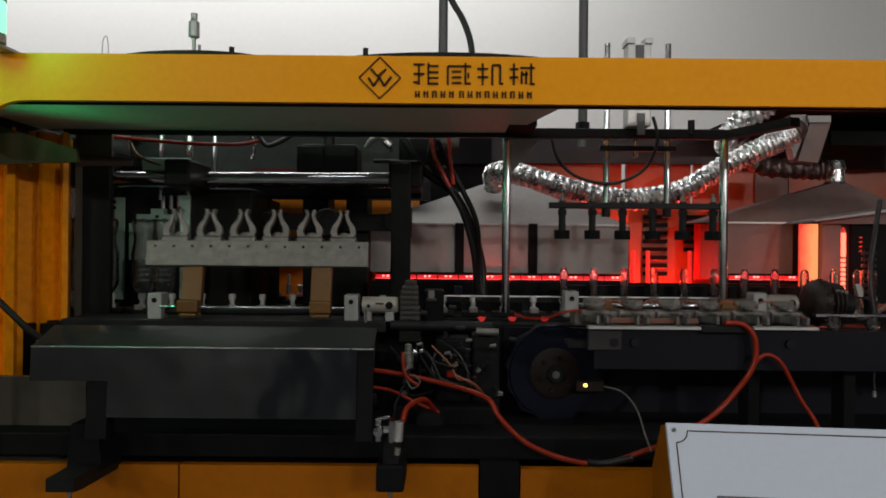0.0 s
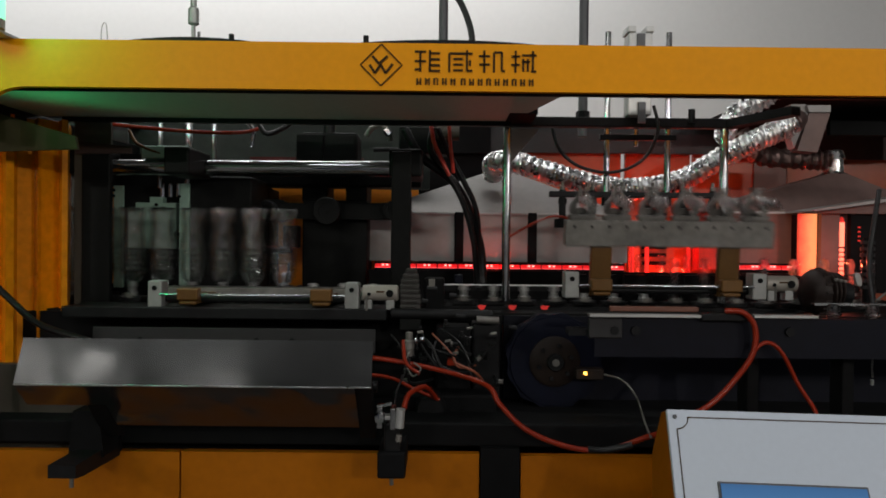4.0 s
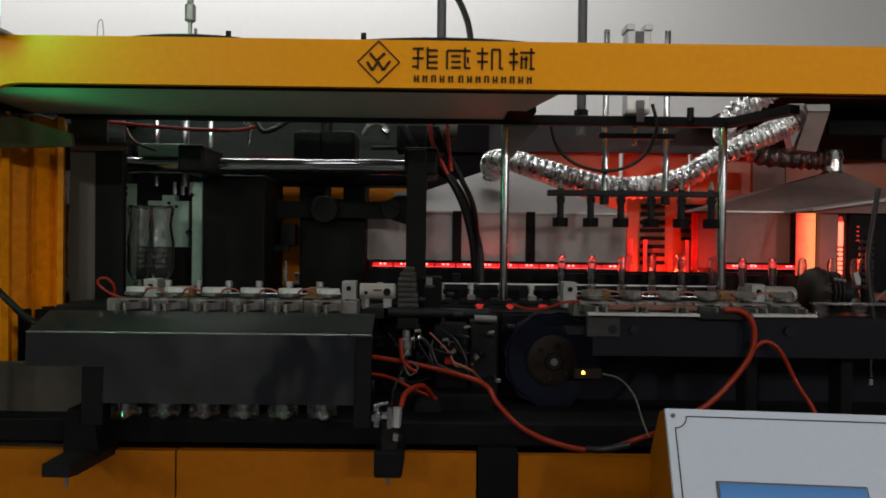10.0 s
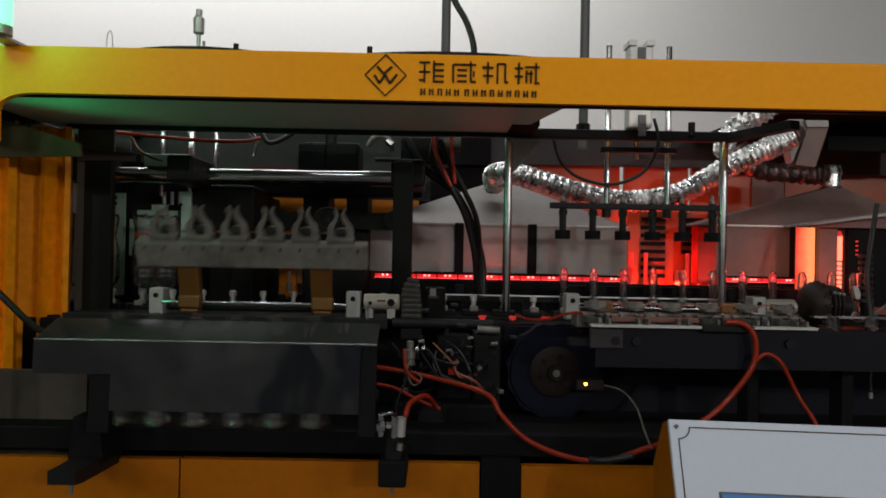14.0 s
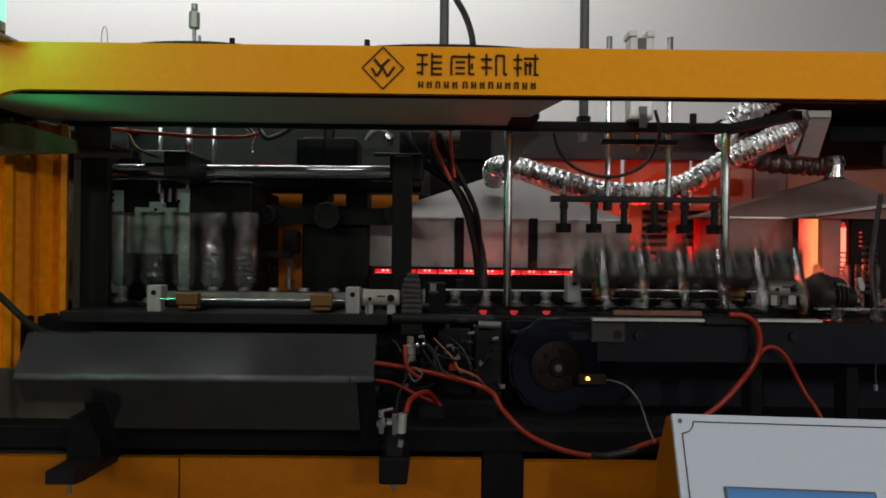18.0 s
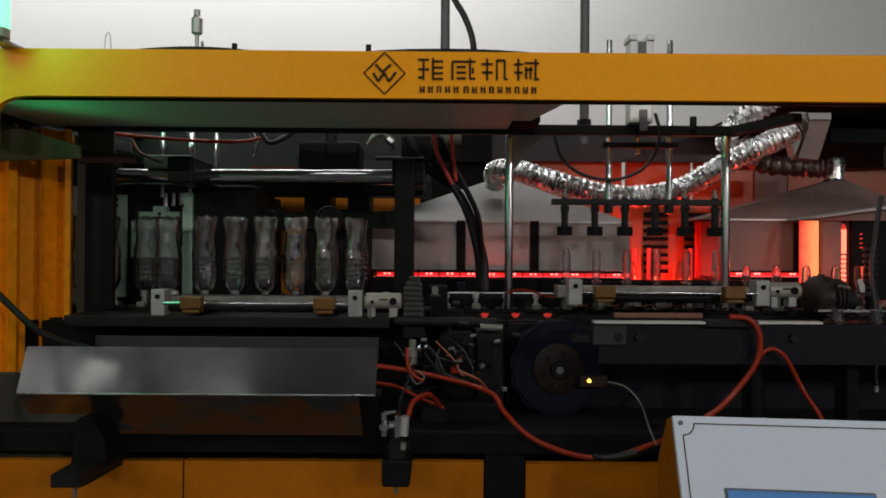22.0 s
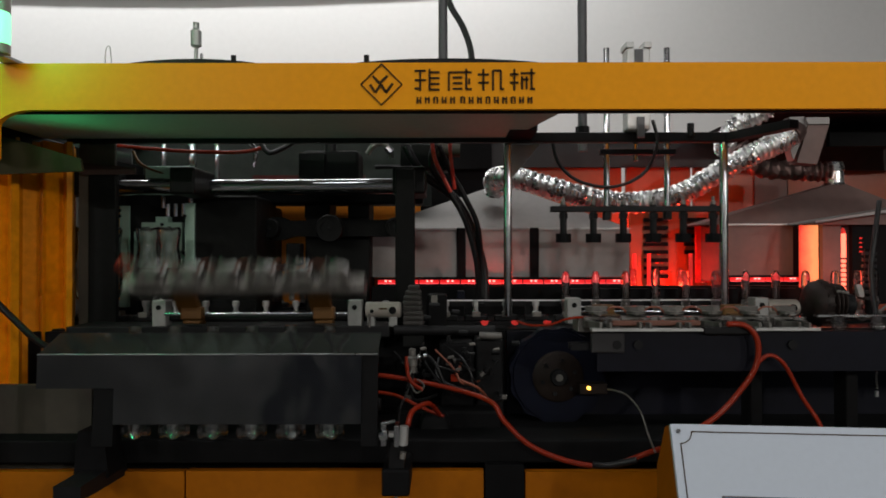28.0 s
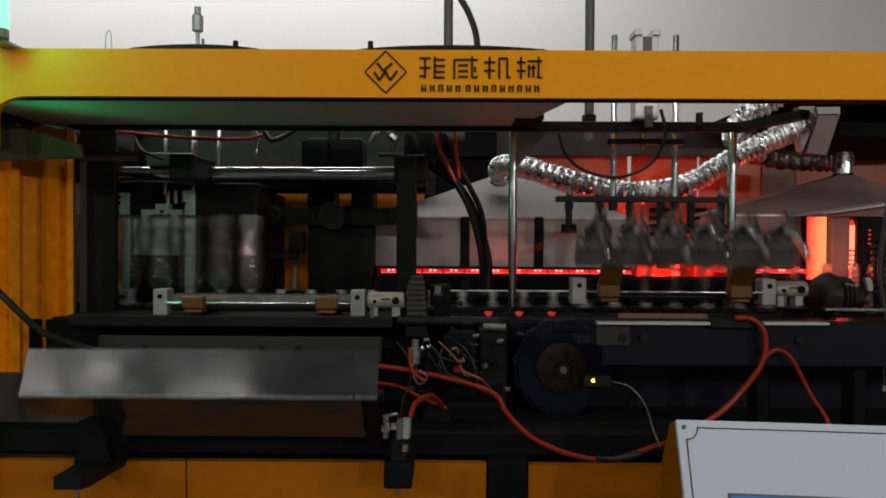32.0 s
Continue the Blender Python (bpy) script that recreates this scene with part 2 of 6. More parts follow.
# Hood grey darkened and reddened: frame's shade and heater light in the colour
hood_dim = material("dim_reddish_sheet", (0.16, 0.10, 0.088), 0.55, 0.1, 0.15, 40, 0.04, 5)
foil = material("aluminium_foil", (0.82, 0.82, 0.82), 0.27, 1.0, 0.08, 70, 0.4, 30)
blue = material("blue_wheel_paint", (0.0014, 0.0024, 0.009), 0.55, 0, 0.3, 50, 0.1, 10, spec=0.15)
bronze = material("brown_disc", (0.015, 0.010, 0.008), 0.55, 0.1, 0.4, 70, 0.1, 10, spec=0.15)
console_grey = material("console_grey", (0.51, 0.56, 0.64), 0.5, 0, 0.03, 90, 0.05, 2)
print_dark = material("dark_print", (0.05, 0.026, 0.008), 0.6, 0, 0.1, 60, 0.0, 5, spec=0.1)
# Aluminium tinted green: the green light on the mould is in the colour
mold_green = material("green_lit_aluminium", (0.34, 0.50, 0.41), 0.45, 0.5, 0.15, 60, 0.05, 9)
pipe_grey = material("grey_pipe", (0.09, 0.09, 0.095), 0.45, 0.3, 0.15, 60, 0.05, 8)
led_red = glowing("red_led", (1.0, 0.01, 0.014), 0.55)
led_line = glowing("red_led_line", (1.0, 0.10, 0.11), 1.6)
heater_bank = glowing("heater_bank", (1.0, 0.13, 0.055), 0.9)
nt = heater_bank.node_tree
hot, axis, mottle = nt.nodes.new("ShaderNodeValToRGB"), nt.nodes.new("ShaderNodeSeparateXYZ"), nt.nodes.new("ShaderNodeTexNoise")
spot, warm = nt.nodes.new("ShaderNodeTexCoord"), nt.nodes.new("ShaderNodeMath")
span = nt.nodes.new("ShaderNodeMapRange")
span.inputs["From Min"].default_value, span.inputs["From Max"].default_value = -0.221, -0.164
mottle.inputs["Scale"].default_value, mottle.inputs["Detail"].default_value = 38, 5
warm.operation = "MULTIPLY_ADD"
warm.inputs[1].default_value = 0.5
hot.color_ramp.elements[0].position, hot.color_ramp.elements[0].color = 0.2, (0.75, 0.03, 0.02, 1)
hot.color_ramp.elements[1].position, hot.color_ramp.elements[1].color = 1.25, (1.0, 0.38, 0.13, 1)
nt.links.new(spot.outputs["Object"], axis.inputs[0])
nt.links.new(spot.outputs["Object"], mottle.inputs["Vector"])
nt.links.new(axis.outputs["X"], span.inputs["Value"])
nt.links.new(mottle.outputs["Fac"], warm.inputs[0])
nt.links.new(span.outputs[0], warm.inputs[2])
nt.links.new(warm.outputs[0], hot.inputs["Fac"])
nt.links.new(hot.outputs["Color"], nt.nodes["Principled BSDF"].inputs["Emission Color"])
led_core = glowing("red_led_core", (1.0, 0.32, 0.28), 2.6)
heater = glowing("heater_tube", (1.0, 0.14, 0.08), 3.0)
under_glow = glowing("under_glow", (1.0, 0.04, 0.03), 0.22)
heater_dim = glowing("heater_lamp", (1.0, 0.04, 0.03), 0.5)
amber = glowing("amber_led", (1.0, 0.5, 0.06), 6.0)
signal_green = glowing("green_signal", (0.30, 1.0, 0.58), 1.25)
fill_green = glowing("green_fill", (0.15, 1.0, 0.4), 1.5)
screen_blue = glowing("screen_blue", (0.05, 0.2, 0.46), 0.4)
nt = screen_blue.node_tree
spot, axis, span, tone = nt.nodes.new("ShaderNodeTexCoord"), nt.nodes.new("ShaderNodeSeparateXYZ"), nt.nodes.new("ShaderNodeMapRange"), nt.nodes.new("ShaderNodeValToRGB")
span.inputs["From Min"].default_value, span.inputs["From Max"].default_value = -0.122, -0.20      # dark head, paler page below
tone.color_ramp.elements[0].color, tone.color_ramp.elements[1].color = (0.022, 0.11, 0.30, 1), (0.13, 0.42, 0.85, 1)
nt.links.new(spot.outputs["Object"], axis.inputs[0])
nt.links.new(axis.outputs["Z"], span.inputs["Value"])
nt.links.new(span.outputs[0], tone.inputs["Fac"])
nt.links.new(tone.outputs["Color"], nt.nodes["Principled BSDF"].inputs["Emission Color"])
pet = clear_plastic("clear_bottle_plastic", (0.975, 0.98, 0.98), 0.044, 0.018)
pet_neck = clear_plastic("clear_neck_plastic", (0.97, 0.97, 0.97), 0.16, 0.05)
pet_preform = clear_plastic("clear_preform_plastic", (0.97, 0.96, 0.96), 0.03, 0.04, 1.12)

# ---- mesh helpers ----
ORIGIN = {}


def thing(name, label, category, group="", at=(0, 0, 0), kind=""):
    ob = new(name)
    ob.empty_display_size = 0.05
    ob.location = at
    ORIGIN[ob.name] = Vector(at)
    return tagged(ob, label, category, group, kind)


def part(name, bm, mat, parent=None, label="", smooth=False):
    """One mesh object from a bmesh in world metres, under a thing or a part (which both start unturned)."""
    bmesh.ops.recalc_face_normals(bm, faces=bm.faces)
    me = bpy.data.meshes.new(name)
    origin = ORIGIN[parent.name] if parent else Vector()
    if origin.length:
        bmesh.ops.translate(bm, verts=bm.verts, vec=-origin)
    if smooth:
        for f in bm.faces:
            f.smooth = True
    bm.to_mesh(me)
    bm.free()
    if smooth:
        me.set_sharp_from_angle(angle=radians(40))
    me.materials.append(mat)
    ob = new(name, me)
    ob.parent = parent
    ORIGIN[ob.name] = origin
    if label:
        ob["label"] = label
    return ob


def solid(name, bm, mat, label, category, group="", kind="", smooth=False):
    return tagged(part(name, bm, mat, None, "", smooth), label, category, group, kind)


def box(x0, x1, y0, y1, z0, z1, bevel=0.0, bm=None):
    made = bmesh.new()
    vs = [made.verts.new((x, y, z)) for x in (x0, x1) for y in (y0, y1) for z in (z0, z1)]
    for f in ((0, 1, 3, 2), (4, 6, 7, 5), (0, 4, 5, 1), (2, 3, 7, 6), (0, 2, 6, 4), (1, 5, 7, 3)):
        made.faces.new([vs[i] for i in f])
    if bevel:
        bmesh.ops.bevel(made, geom=made.edges[:], offset=bevel, segments=2, profile=0.5, affect="EDGES")
    return joined(made, bm)


def joined(made, bm):
    if bm is None:
        return made
    me = bpy.data.meshes.new("tmp")
    made.to_mesh(me)
    made.free()
    bm.from_mesh(me)
    bpy.data.meshes.remove(me)
    return bm


def cyl(a, b, r, bm=None, seg=16, r2=None):
    a, b = Vector(a), Vector(b)
    made = bmesh.new()
    bmesh.ops.create_cone(made, cap_ends=True, segments=seg, radius1=r, radius2=r if r2 is None else r2, depth=(b - a).length)
    turn = (b - a).to_track_quat("Z", "Y").to_matrix().to_4x4()
    bmesh.ops.transform(made, matrix=Matrix.Translation((a + b) / 2) @ turn, verts=made.verts)
    return joined(made, bm)


def lathe(profile, at=(0, 0, 0), seg=24, bm=None, axis="z"):
    made = bmesh.new()
    rings = []
    for r, h in profile:
        ring = []
        for i in range(seg):
            a = 2 * math.pi * i / seg
            p = (r * math.cos(a), r * math.sin(a), h)
            if axis == "y":
                p = (p[0], h, p[1])
            elif axis == "x":
                p = (h, p[0], p[1])
            ring.append(made.verts.new(Vector(p) + Vector(at)))
        rings.append(ring)
    for lo, hi in zip(rings, rings[1:]):
        for i in range(seg):
            made.faces.new((lo[i], lo[(i + 1) % seg], hi[(i + 1) % seg], hi[i]))
    for ring, (r, h) in ((rings[0], profile[0]), (rings[-1], profile[-1])):
        if r > 0.0005:
            made.faces.new(ring)
    return joined(made, bm)


def smoothed(pts, steps=6):
    pts = [Vector(p) for p in pts]
    out = []
    for i in range(len(pts) - 1):
        p0, p1, p2, p3 = pts[max(i - 1, 0)], pts[i], pts[i + 1], pts[min(i + 2, len(pts) - 1)]
        for k in range(steps):
            u = k / steps
            out.append(0.5 * (2 * p1 + (p2 - p0) * u + (2 * p0 - 5 * p1 + 4 * p2 - p3) * u * u + (3 * p1 - p0 - 3 * p2 + p3) * u**3))
    return out + [pts[-1]]


def tube(pts, r, bm=None, seg=8, steps=6, radius=None):
    """A hose along a smooth line; radius(i, n) may vary its width ring by ring."""
    line = smoothed(pts, steps)
    made = bmesh.new()
    side, rings = None, []
    for i, p in enumerate(line):
        way = (line[min(i + 1, len(line) - 1)] - line[max(i - 1, 0)]).normalized()
        if side is None:
            side = way.orthogonal().normalized()
        side = (side - way * side.dot(way)).normalized()
        up = way.cross(side)
        rr = r if radius is None else radius(i, len(line))
        rings.append([made.verts.new(p + rr * (math.cos(a) * side + math.sin(a) * up)) for a in (2 * math.pi * k / seg for k in range(seg))])
    for lo, hi in zip(rings, rings[1:]):
        for i in range(seg):
            made.faces.new((lo[i], lo[(i + 1) % seg], hi[(i + 1) % seg], hi[i]))
    made.faces.new(rings[0])
    made.faces.new(rings[-1])
    return joined(made, bm)


def slab(outline, y0, y1, bm=None, plane="xz"):
    """A flat outline given a thickness: (x, z) from y0 to y1; for plane xy the heights are z, for yz they are x."""
    put = {"xz": lambda a, b, c: (a, c, b), "xy": lambda a, b, c: (a, b, c), "yz": lambda a, b, c: (c, a, b)}[plane]
    made = bmesh.new()
    lo = [made.verts.new(put(a, b, y0)) for a, b in outline]
    hi = [made.verts.new(put(a, b, y1)) for a, b in outline]
    made.faces.new(lo)
    made.faces.new(hi)
    for i in range(len(lo)):
        j = (i + 1) % len(lo)
        made.faces.new((lo[i], lo[j], hi[j], hi[i]))
    return joined(made, bm)


# ---- timing of the machine ----
CYCLE, PITCH = 3.513, 0.083
LEFT, RIGHT = -0.449, 0.547          # middles of the unloading and the loading station
LANE, SHAFT = 1.92, 1.70             # depth of the chain and of the two swing shafts
LANE_Z = 1.299               # height on which bottles and preforms stand
SHAFT_Z = 1.281
REACH, GRIP = 0.150, 0.070           # shaft to gripper bar, bar to bottle


def between(t, keys):
    """Linear value at t among (time, value) keys."""
    if t <= keys[0][0]:
        return keys[0][1]
    for (a, u), (b, v) in zip(keys, keys[1:]):
        if t <= b:
            return u + (v - u) * (t - a) / (b - a)
    return keys[-1][1]


ADVANCE = ((0.12, 0.0), (0.2, 0.07), (0.27, 0.21), (0.47, 0.555), (0.67, 0.9), (0.78, 1.0))
SLIDE = ((0.0, 0.0), (0.86, 0.0), (0.95, 0.25), (1.15, 0.9), (1.25, 1.0), (3.0, 1.0), (3.17, 0.6), (3.37, 0.12), (3.5, 0.0))
LIFT_L = ((0.0, 0.0), (0.87, 0.0), (1.17, 0.25), (1.5, 0.8), (1.7, 1.0), (2.28, 1.0), (2.46, 0.0))
LIFT_R = ((0.0, 0.3), (0.12, 1.0), (1.15, 1.0), (1.27, 0.6), (1.47, 0.25), (1.85, 0.0), (3.4, 0.0), (3.513, 0.3))
ARM_L = ((0.0, 80), (0.07, 62), (0.13, 25), (0.2, 0), (1.80, 0), (1.88, 14), (1.93, 30), (2.00, 66), (2.08, 105), (2.18, 155), (2.26, 180),
         (3.27, 180), (3.33, 165), (3.38, 142), (3.45, 108), (3.513, 80))
TURN_L = ((0.0, 82), (0.07, 60), (0.13, 25), (0.2, 0), (1.80, 0), (1.88, 3), (1.93, 10), (1.96, 22), (1.985, 30), (2.01, 42), (2.06, 88), (2.10, 118), (2.18, 160), (2.26, 180),
          (3.27, 180), (3.33, 174), (3.38, 160), (3.42, 138), (3.45, 112), (3.513, 82))
ARM_R = ((0.0, 180), (0.24, 180), (0.33, 171), (0.40, 152), (0.44, 122), (0.475, 97), (0.51, 84), (0.56, 50), (0.62, 18), (0.68, 0), (2.4, 0), (2.48, 30),
         (2.57, 66), (2.67, 100), (2.76, 140), (2.86, 174), (2.92, 180), (3.513, 180))
LATE = {5: -0.04, 6: -0.035, 7: -0.028, 8: -0.045, 9: -0.05}   # seconds by which the loading swing lags in some cycles
LAG = ((17.2, 0.0), (17.5, 0.06), (20.3, 0.05), (21.1, 0.06), (21.6, 0.045), (22.5, 0.03), (24.55, 0.02), (25.4, 0.02), (28.05, 0.03), (28.35, 0.0))
PRESS = ((0.0, 0.0), (1.2, 0.0), (1.36, 1.0), (1.56, 1.0), (1.78, 0.0), (3.513, 0.0))
CHUTE = ((0.0, 1.0), (0.1, 0.93), (0.2, 0.62), (0.28, 0.38), (0.37, 0.0), (2.58, 0.0), (2.68, 0.2), (2.8, 0.72), (2.9, 0.93), (3.0, 1.0), (3.513, 1.0))
CHUTE_LATE = {5: 0.07, 7: 0.035}      # seconds by which the chute drops later in some cycles
LAST = 32.0


def times(keys):
    """All times of a repeated table within the clip, with its ends."""
    out = {0.0, LAST}
    for k in range(-1, 11):
        for t, _ in keys:
            if 0.0 < k * CYCLE + t < LAST:
                out.add(round(k * CYCLE + t, 3))
    return sorted(out)


def local(t):
    return t - math.floor(t / CYCLE) * CYCLE


def advanced(t):
    k = math.floor(t / CYCLE)
    return k + between(t - k * CYCLE, ADVANCE)


def left_bar(t):
    u = local(t)
    a, z = radians(between(u, ARM_L)), SHAFT_Z + 0.038 * between(u, LIFT_L)
    return pose(LEFT, SHAFT + REACH * math.cos(a), z + REACH * math.sin(a), between(u, TURN_L))


def right_angle(t):
    u = local(t)
    return between(u - LATE.get(math.floor(t / CYCLE), 0.0) if u < 1.5 else u, ARM_R)


def right_bar(t):
    a, z = radians(right_angle(t)), SHAFT_Z + 0.004 + 0.028 * between(local(t), LIFT_R)
    return pose(RIGHT, SHAFT + REACH * math.cos(a), z + REACH * math.sin(a), right_angle(t))


def swing_times():
    """Key times of the loading swing, its lag included."""
    out = set(times(LIFT_R))
    for t in times(ARM_R):
        k, u = math.floor(t / CYCLE), local(t)
        late = LATE.get(k, 0.0) if u < 1.4 else 0.0
        out.add(round(min(t + late, LAST), 3))
    return sorted(out)


# ---- room ----
solid("floor", box(-5, 7, -4, 4.2, -0.1, 0), concrete, "grey concrete workshop floor", "floor", kind="structure")
solid("wall_back", box(-5, 7, 4.0, 4.2, 0, 4.0), wall_white, "white plastered wall behind the machine", "wall", kind="structure")
solid("wall_left", box(-5.2, -5, -4, 4.2, 0, 4.0), wall_grey, "plain grey side wall", "wall", kind="structure")
solid("wall_right", box(7, 7.2, -4, 4.2, 0, 4.0), wall_grey, "plain grey side wall", "wall", kind="structure")
solid("wall_front", box(-5, 7, -4.2, -4, 0, 4.0), front_plaster, "plain pale wall", "wall", kind="structure")
# Unseen, added so that the chute reflects a dark blue band
door = solid("reflected_blue_slab", box(-1.45, -0.65, -4.0, -3.95, 0.0, 2.1, 0.006), slab_blue, "unseen dark blue slab for the chute to reflect", "door", kind="structure")
part("slab_handle", cyl((-0.84, -3.93, 1.0), (-0.84, -3.93, 1.13), 0.012), chrome, door, "steel handle")
solid("ceiling", box(-5, 7, -4, 4.2, 4.0, 4.1), wall_grey, "grey ceiling", "ceiling", kind="structure")
trunk = thing("cable_trunking", "grey cable trunking along the upper wall", "trunking", at=(-1.0, 3.95, 2.88))
def trunk_z(x):
    return 2.914 + 0.018 * (x + 1.58) ** 2


for i in range(7):
    xa, xb = -3.3 + i * 0.62, -3.3 + i * 0.62 + 0.614
    part("trunking_length", slab([(xa, trunk_z(xa)), (xb, trunk_z(xb)), (xb, trunk_z(xb) + 0.036), (xa, trunk_z(xa) + 0.036)], 3.955, 3.998), trunk_grey, trunk)

# ---- machine housing ----
housing = thing("machine_housing", "yellow and black sheet-metal housing of a bottle blowing machine", "machine", at=(0, 1.5, 0))
BEAM_LO, BEAM_HI = 1.740, 1.838
corner = [(-1.01, 0.0)] + [(-1.01, BEAM_HI), (1.6, BEAM_HI), (1.6, BEAM_LO), (-0.86, BEAM_LO)]
corner += [(-0.86 - 0.075 * math.sin(a), BEAM_LO - 0.035 * (1 - math.cos(a))) for a in (radians(d) for d in (15, 30, 45, 60, 75, 90))]
corner += [(-0.935, BEAM_LO - 0.1), (-0.96, BEAM_LO - 0.14), (-0.96, 0.0)]
part("front_cover", slab(corner, 1.45, 1.466), yellow, housing, "glossy yellow painted beam with dark lettering marks")
part("cover_lip", box(-0.93, 1.6, 1.466, 1.478, BEAM_LO - 0.004, BEAM_LO + 0.012), black, housing)
part("canopy", slab([(-1.06, 1.47), (0.271, 1.47), (0.183, 1.84), (-1.06, 1.84)], BEAM_LO + 0.006, BEAM_LO + 0.02, plane="xy"), canopy_grey, housing, "dull grey sheet underside")
part("canopy_edge", box(-1.0, 0.183, 1.84, 1.856, BEAM_LO - 0.006, BEAM_LO + 0.03), black_steel, housing)
part("roof_plate", box(-2.4, -1.06, 1.50, 2.78, BEAM_HI - 0.03, BEAM_HI - 0.015), black, housing)
part("left_roof_wall", box(-2.42, -2.40, 1.50, 2.78, 0.0, BEAM_HI - 0.015), yellow_dark, housing)
part("side_rail", box(-1.12, -1.06, 1.48, 2.7, BEAM_LO - 0.05, BEAM_LO + 0.01, 0.004), black_steel, housing)
for lo, hi in ((215, 480), (600, 985)):
    n = 10
    pts = [(lo + (hi - lo) * i / n, 17 * math.sin(math.pi * i / n) ** 0.6) for i in range(n + 1)]
    rim = [((p - 784) * 1.77 / 1226, BEAM_HI + 0.073 + h * 0.0011) for p, h in pts]
    bolt = rim[8][0] - 0.02 if lo < 400 else rim[1][0] + 0.015
    part("roof_cover", slab([(x, BEAM_HI + 0.06) for x, _ in reversed(rim)] + rim, 1.74, 1.80), black_steel, housing, "curved black roof cover")
    part("cover_bolt", cyl((bolt, 1.77, BEAM_HI + 0.075), (bolt, 1.77, BEAM_HI + 0.108), 0.007, seg=8), black_steel, housing)
part("base_panel", box(-2.4, -0.552, 1.48, 1.50, 0.05, 0.9745), yellow_dark, housing, "yellow lower door panel")
part("base_panel", box(-0.548, 0.086, 1.48, 1.50, 0.05, 0.9755), yellow_dark, housing, "yellow lower door panel")
part("base_panel", box(0.175, 1.5, 1.48, 1.50, 0.05, 0.9725), yellow_dark, housing, "yellow lower door panel")
part("base_post", box(0.089, 0.171, 1.472, 1.52, 0.0, 0.990), black, housing)
part("base_sill", box(-2.4, 1.5, 1.49, 1.60, 0.988, 1.038, 0.004), black, housing)
part("base_body", box(-2.4, 1.5, 1.60, 2.75, 0.0, 1.026), black, housing)
part("dull_plate", box(-2.4, -0.785, 1.55, 1.57, 0.956, 1.145), dull_brown, housing, "dull brown inner plate")
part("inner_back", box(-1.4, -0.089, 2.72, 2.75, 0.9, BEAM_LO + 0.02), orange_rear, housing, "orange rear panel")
part("left_shield", box(-0.975, -0.879, 1.855, 1.865, 1.244, BEAM_LO), shield_grey, housing, "grey-brown side shield")
part("left_wall", box(-1.30, -0.975, 2.05, 2.07, 0.9, BEAM_LO), shield_grey, housing)
part("rear_band", box(-0.319, 1.201, 2.80, 2.82, 1.789, 1.871), band_grey, housing, "dark grey rear cross beam")
part("rear_dark", box(-0.633, 0.196, 2.78, 2.795, 1.781, 1.943), black, housing)
part("rear_dark", box(-0.096, 0.211, 2.83, 2.85, 0.9, 1.786), black, housing)
part("inner_floor", box(-2.4, 1.5, 1.80, 2.72, 1.244 - 0.03, 1.244), frame_black, housing)
part("front_apron", box(-2.3, 0.16, 1.78, 1.80, 1.026, 1.239), black, housing)
part("front_apron", box(0.163, 1.4, 1.78, 1.80, 1.026, 1.239), navy, housing, "dark navy apron sheet")
zig = [(-40, 1.68), (14, 1.74), (20, 1.71), (34, 1.725), (40, 1.77), (70, 1.80), (76, 1.77), (82, 1.785), (112, 1.83), (118, 1.79), (128, 1.80), (134, 1.93)]
for (pa, da), (pb, db) in zip(zig, zig[1:]):
    xa, xb = (pa - 784) * da / 1226, (pb - 784) * db / 1226
    part("side_fold", slab([(xa, da), (xb, db), (xb - 0.004, db + 0.006), (xa - 0.004, da + 0.006)], 1.101, BEAM_LO - 0.01, plane="xy"), fold_yellow, housing, "folded yellow side sheet")

# Dark sheet added where the tops of the folds lie in shade
part("fold_shade", slab([(-1.107, 1.736), (-1.028, 1.714), (-0.860, 1.665), (-0.855, 1.635), (-1.106, 1.626)], 1.64, 1.65), shade_olive, housing, "dark sheet put in for the shade above the folds")
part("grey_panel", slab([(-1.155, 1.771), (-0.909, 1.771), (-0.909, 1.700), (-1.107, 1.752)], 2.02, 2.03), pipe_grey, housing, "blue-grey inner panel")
part("red_strip", slab([(-0.972, 1.683), (-0.818, 1.669), (-0.818, 1.651), (-0.963, 1.649)], 1.842, 1.848), dark_brown, housing, "dark red-brown strip")

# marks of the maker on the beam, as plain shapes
mark = thing("beam_marking", "dark printed maker's marks on the yellow beam", "sign", at=(0, 1.448, 1.794))


def stroke(a, b, w, mat=None, parent=None, name="mark_bar", y=1.447):
    a, b = Vector((a[0], 0, a[1])), Vector((b[0], 0, b[1]))
    n = Vector((-(b - a).z, 0, (b - a).x)).normalized() * w / 2
    quad = [((a + n).x, (a + n).z), ((b + n).x, (b + n).z), ((b - n).x, (b - n).z), ((a - n).x, (a - n).z)]
    return part(name, slab(quad, y, 1.4495), mat or print_dark, parent or mark)


